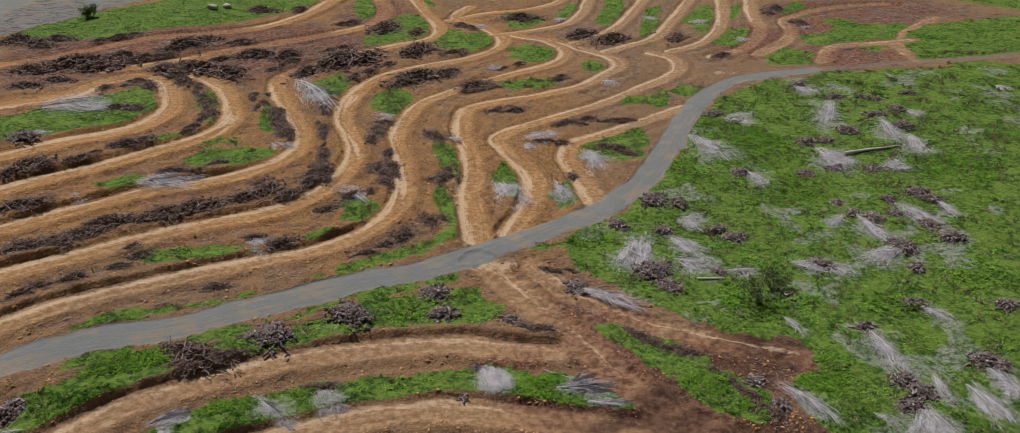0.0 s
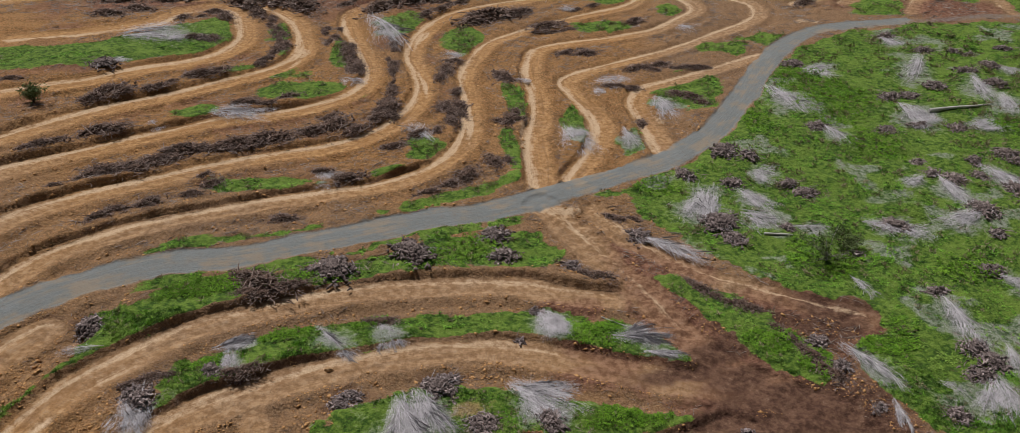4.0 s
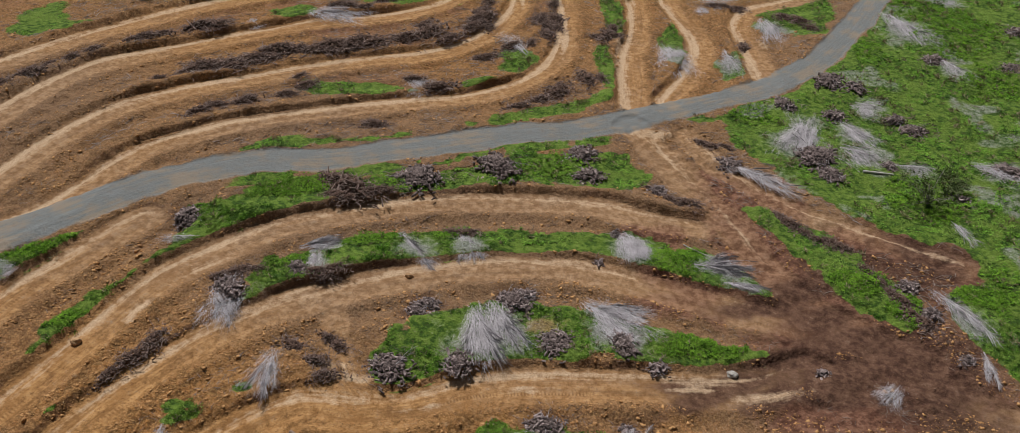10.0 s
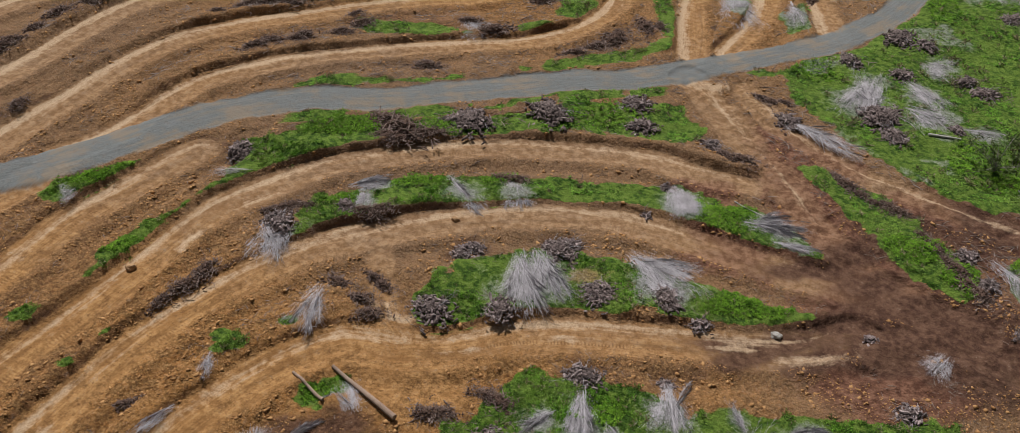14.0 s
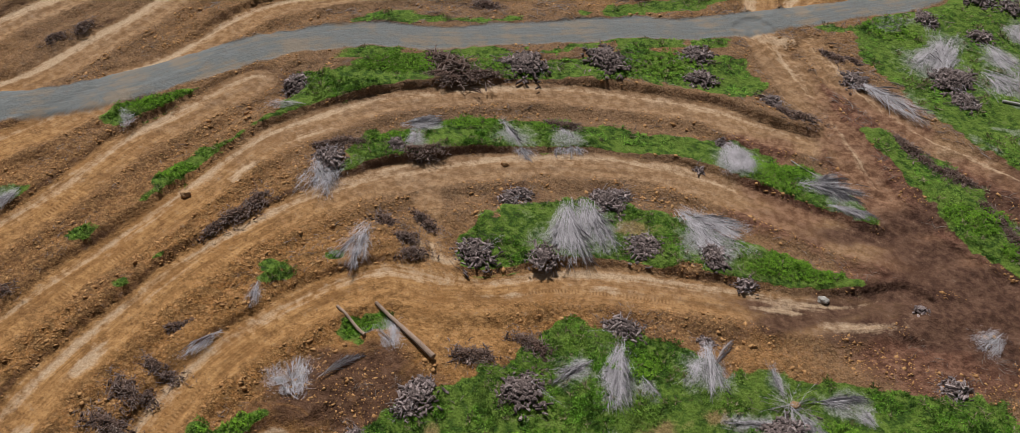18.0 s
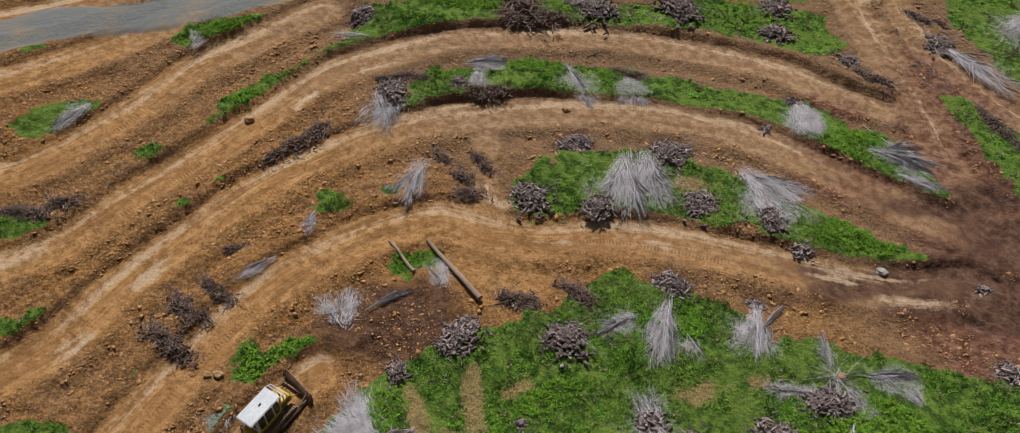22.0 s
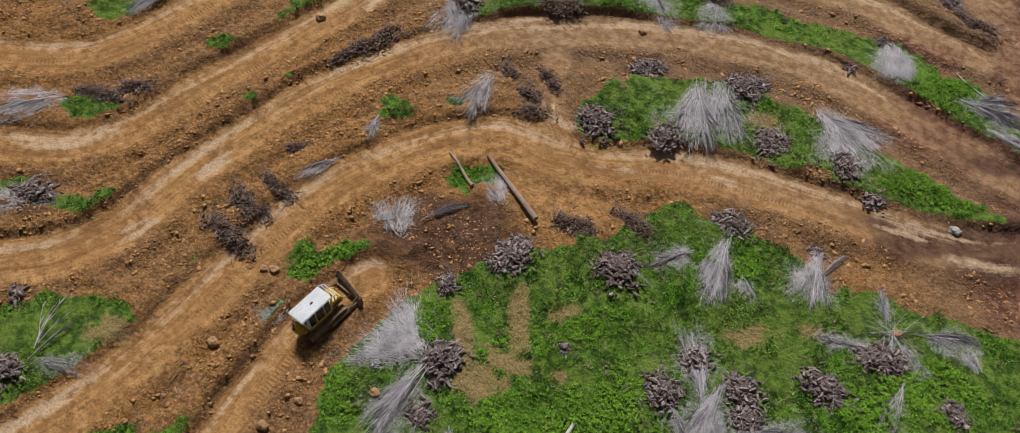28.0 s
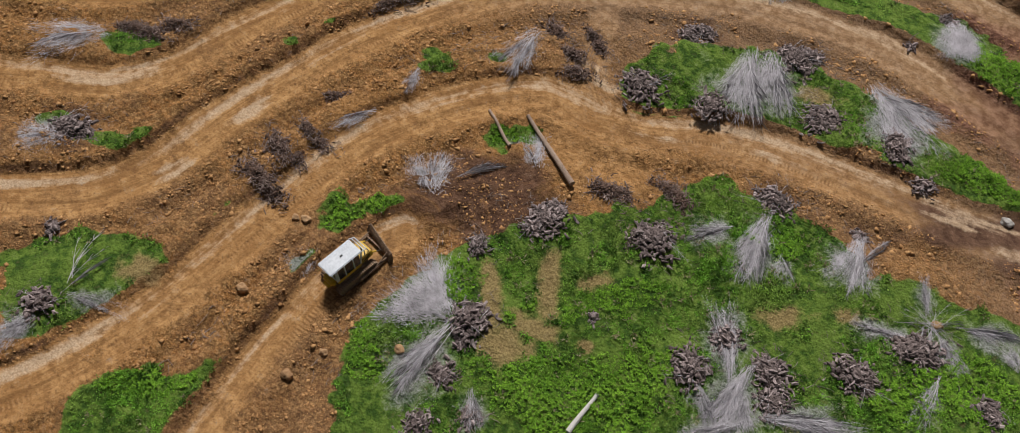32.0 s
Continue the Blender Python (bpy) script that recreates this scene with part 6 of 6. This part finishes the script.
    rod(bm, (-2.2, 0.28, 0.95), (-2.2, -0.28, 0.95), 0.17, 0.17, 14)
    part("winch_drum", bm, YELLOW, top)
    # cab: sills, posts, panes, roof
    bm = bmesh.new()
    box(bm, -1.6, 0.75, -0.78, 0.78, 1.06, 1.5, 0.04)
    cab = part("cab", bm, YELLOW, top, "white-roofed cab with dark windows and a yellow sill")
    bm = bmesh.new()
    box(bm, -2.05, 1.05, -0.80, 0.80, 2.82, 2.97, 0.06)
    roof = part("roof", bm, WHITE, cab, "dusty white roof with rounded edges")
    bm = bmesh.new()
    box(bm, -0.45, -0.20, -0.05, 0.05, 2.985, 3.05, 0.015)
    part("roof_vent", bm, RUBBER, cab)
    for px, lean in ((-1.58, -0.35), (-0.75, 0.0), (0.1, 0.0), (0.7, 0.25)):
        for s in (1, -1):
            bm = bmesh.new()
            rod(bm, (px, s * 0.77, 1.48), (px + lean, s * 0.80, 2.84), 0.055, 0.055, 8)
            part("post", bm, WHITE, cab)
    for s in (1, -1):
        for x0, x1 in ((-1.5, -0.82), (-0.68, 0.04), (0.17, 0.66)):
            bm = bmesh.new()
            prism(bm, [(x0, 1.52), (x1, 1.52), (x1, 2.80), (x0, 2.80)], s * 0.775 - 0.012, s * 0.775 + 0.012)
            part("pane", bm, GLASS, cab, "dark tinted side window")
    for px, w in ((0.72, 0.8), (-1.62, 0.8)):
        bm = bmesh.new()
        box(bm, px - 0.012, px + 0.012, -w * 0.9, w * 0.9, 1.52, 2.8)
        part("pane", bm, GLASS, cab, "dark tinted end window")
    bm = bmesh.new()
    box(bm, -0.9, -0.4, -0.3, 0.3, 1.4, 1.75, 0.06)
    box(bm, -1.0, -0.85, -0.3, 0.3, 1.7, 2.3, 0.05)
    part("seat", bm, YELLOW, cab)
    for s in (1, -1):
        bm = bmesh.new()
        for a, b in (((1.0, s * 0.80, 2.92), (1.50, s * 0.70, 2.74)), ((1.50, s * 0.70, 2.74), (1.78, s * 0.50, 1.85)), ((1.28, s * 0.74, 2.80), (1.28, s * 0.70, 1.95))):
            rod(bm, a, b, 0.045, 0.045, 8)
        part("sweep_bar", bm, WHITE, top, "white tubular guard bar")
        bm = bmesh.new()
        box(bm, -1.70, -1.40, s * 0.80 - 0.02, s * 0.80 + 0.02, 1.5, 2.8, 0.01)
        part("rear_screen", bm, WHITE, top)
    bm = bmesh.new()
    rod(bm, (1.50, 0.70, 2.74), (1.50, -0.70, 2.74), 0.045, 0.045, 8)
    rod(bm, (1.28, 0.74, 2.80), (1.28, -0.74, 2.80), 0.045, 0.045, 8)
    part("cross_bar", bm, WHITE, top)
    # blade, set at an angle; arms and rams
    swing = Matrix.Translation((3.25, 0, 0)) @ Matrix.Rotation(radians(-12), 4, 'Z') @ Matrix.Translation((-3.25, 0, 0))
    bm = bmesh.new()
    front = [(3.34 - 0.22 * math.sin(math.pi * t) + 0.10 * t * t, 0.02 + 1.18 * t) for t in np.linspace(0, 1, 9)]
    prism(bm, front + [(px - 0.07, pz) for px, pz in front[::-1]], -1.66, 1.66)
    bmesh.ops.transform(bm, matrix=swing, verts=bm.verts[:])
    blade = part("blade", bm, STEEL, top, "wide curved steel blade caked with brown mud")
    bm = bmesh.new()
    box(bm, 3.32, 3.39, -1.72, 1.72, -0.03, 0.18)
    bmesh.ops.transform(bm, matrix=swing, verts=bm.verts[:])
    part("cutting_edge", bm, STEEL, blade)
    for s in (1, -1):
        bm = bmesh.new()
        prism(bm, [(2.94, 0.02), (3.42, 0.0), (3.45, 1.2), (3.22, 1.2), (2.98, 0.6)], min(s * 1.64, s * 1.70), max(s * 1.64, s * 1.70))
        bmesh.ops.transform(bm, matrix=swing, verts=bm.verts[:])
        part("end_plate", bm, STEEL, blade)
        bm = bmesh.new()
        box(bm, -0.1, 3.17, s * 1.36 - 0.09, s * 1.36 + 0.09, 0.30, 0.54, 0.03)
        part("push_arm", bm, STEEL, top, "muddy steel push arm")
        bm = bmesh.new()
        rod(bm, (1.6, s * 1.36, 0.5), (3.2, s * 1.2, 1.05), 0.06, 0.05, 8)
        part("brace", bm, STEEL, top)
        bm = bmesh.new()
        rod(bm, (1.75, s * 0.62, 1.75), (2.3, s * 0.66, 1.25), 0.075, 0.075, 10)
        ram = part("ram", bm, YELLOW, top)
        bm = bmesh.new()
        rod(bm, (2.3, s * 0.66, 1.25), (3.17, s * 0.72, 0.7), 0.035, 0.035, 8)
        part("ram_rod", bm, CHROME, ram)
    bm = bmesh.new()
    box(bm, 2.9, 3.05, -1.36, 1.36, 0.32, 0.5, 0.02)
    part("cross_tube", bm, STEEL, top)
    return top


bulldozer(-30.3, 23.85, 84.0)

# ---- weeds, broad leaves and clods ----
R2 = np.random.RandomState(23)


def throw(x0, x1, y0, y1, per_m2, field, floor_value, spare=None):
    """Random places in a rectangle, kept where a field of the plan is strong."""
    n = int((x1 - x0) * (y1 - y0) * per_m2)
    x, y = R2.uniform(x0, x1, n), R2.uniform(y0, y1, n)
    keep = sample(field, x, y) > floor_value + R2.rand(n) * 0.4
    return x[keep], y[keep]


patchy = grass * (1 - 0.75 * step(litter, 0.3, 0.8)) * (1 - step(bare + 1.1 * value_noise(XX, YY, 0.7, 35), 0.35, 0.8)) * step(value_noise(XX, YY, 2.2, 31) + value_noise(XX, YY, 7.0, 32) * 0.8 + value_noise(XX, YY, 0.9, 36) * 0.5, -0.30, 0.12)
TUFTS = [leaf_tuft(R2, 10, 0.30, 0.026, (0.35, 1.25)) for _ in range(6)]
LOWTUFTS = [leaf_tuft(R2, 9, 0.30, 0.042, (0.05, 0.75)) for _ in range(5)]
BROAD = [leaf_tuft(R2, 11, 0.19, 0.030, (0.1, 1.0)) for _ in range(6)]
for label, (x0, x1, y0, y1), dens, grow in (
        ("bright green weeds and grass tufts on the lower slope", (-70, 60, 2, 75), 13.0, 1.0),
        ("bright green weeds along the road and terraces", (-95, 80, 75, 125), 6.0, 1.15),
        ("thick green weeds on the hillside", (-110, 115, 125, 190), 4.6, 1.2),
        ("far green weeds on the hillside", (-140, 150, 190, 285), 1.8, 1.4)):
    x, y = throw(x0, x1, y0, y1, dens, patchy, 0.35)
    size = grow * (0.55 + 0.55 * R2.rand(len(x)) + 1.3 * np.clip(value_noise(x, y, 2.6, 33) + 0.05, 0, 1))
    scatter("grass", TUFTS if y0 < 75 else LOWTUFTS, x, y, height(x, y) - 0.03, R2.uniform(0, 6.28, len(x)), R2.uniform(-0.2, 0.2, len(x)), size, GRASS, label)

rank = blobs(RANK_SPOTS, 0.45) * step(grass, 0.4, 0.8) * (1 - step(bare, 0.2, 0.5))
for label, (x0, x1, y0, y1), dens, grow in (("rank broad-leaved weeds on the lower slope", (-70, 60, 2, 80), 24.0, 1.0),
                                            ("rank broad-leaved weeds on the hillside", (-90, 110, 80, 190), 4.5, 1.5)):
    x, y = throw(x0, x1, y0, y1, dens, rank, 0.3)
    size = grow * R2.uniform(0.6, 1.3, len(x))
    lift = np.clip(value_noise(x, y, 1.6, 34) + 0.35, 0, 1) * 0.7 * grow
    scatter("broad_weeds", BROAD, x, y, height(x, y) + lift * R2.rand(len(x)), R2.uniform(0, 6.28, len(x)), R2.uniform(-0.4, 0.4, len(x)), size, LEAF, label, "weeds")

CLODS = [clod_shape(R2) for _ in range(8)]
rough = np.maximum(loose, 0.25 * bench) * (1 - step(bare, 0.1, 0.4)) * (1 - 0.8 * track) * step(value_noise(XX, YY, 3.5, 41) + 0.5 * value_noise(XX, YY, 1.2, 42), -0.35, 0.15)
for label, (x0, x1, y0, y1), dens, grow in (("loose orange soil clods on the terrace slopes", (-75, 45, 2, 75), 10.0, 0.9),
                                            ("loose brown soil clods between the terraces", (-100, 60, 75, 170), 3.2, 1.05)):
    x, y = throw(x0, x1, y0, y1, dens, rough, 0.25)
    size = grow * (0.05 + 0.07 * R2.rand(len(x)) + 0.26 * R2.rand(len(x)) ** 8)
    scatter("soil_clods", CLODS, x, y, height(x, y) - size * 0.06, R2.uniform(0, 6.28, len(x)), R2.uniform(-0.6, 0.6, len(x)), size, CLOD, label, "soil")


# ---- broken ribs and bark strewn over the cleared strips ----
def stick_shape(rng):
    v, f = [], []
    w, bend = rng.uniform(0.018, 0.05), rng.uniform(-0.12, 0.12)
    for t, k in ((-0.5, 0.8), (0.0, 1.0), (0.5, 0.4)):
        c = np.array([t, bend * (1 - 4 * t * t), 0.0])
        v += [c + (0, w * k, 0), c + (0, 0, w * k * 1.3), c + (0, -w * k, 0)]
    for i in (0, 3):
        for k in range(2):
            a, b = i + k, i + k + 1
            f += [(a, b, b + 3), (a, b + 3, a + 3)]
    return np.array(v), np.array(f)


BITS = [stick_shape(R2) for _ in range(6)]
strewn = loose * (1 - track) * step(edge, 0.3, 1.2) * step(value_noise(XX, YY, 6.0, 51) + 0.8 * value_noise(XX, YY, 2.0, 52) + 0.22 * step(YY, 70, 95), -0.10, 0.30)
strewn = np.maximum(strewn, step(litter, 0.3, 0.7) * 0.5)
heaps = blobs([(x, y, r * 2.0, r * 1.6, 0) for x, y, r in CHUNK_SPOTS + BRUSH_SPOTS], 0.6)
strewn = np.maximum(strewn * 0.8, heaps * (1 - bench) * (1 - road))
for label, (x0, x1, y0, y1), dens, grow in (("broken grey palm ribs and bark strewn on the lower slope", (-75, 60, 2, 75), 3.2, 0.55),
                                            ("broken ribs and bark strewn between the terraces", (-110, 110, 75, 170), 2.3, 0.95),
                                            ("far broken ribs and bark strewn between the terraces", (-140, 140, 170, 280), 1.3, 1.5)):
    x, y = throw(x0, x1, y0, y1, dens, strewn, 0.25)
    size = grow * R2.uniform(0.4, 1.6, len(x))
    scatter("wood_litter", BITS, x, y, height(x, y) + 0.06, np.radians(sample(angle, x, y)) + R2.normal(0, 0.9, len(x)), R2.uniform(-0.3, 0.3, len(x)), size, WOODBITS, label, "wood litter")

x, y = throw(-70, 120, 2, 200, 0.35, patchy, 0.35)
scatter("dry_grass", TUFTS, x, y, height(x, y), R2.uniform(0, 6.28, len(x)), R2.uniform(-0.2, 0.2, len(x)), R2.uniform(0.7, 1.5, len(x)) * (1 + y / 120), DRYGRASS, "dry straw-coloured tufts among the green weeds", "grass")
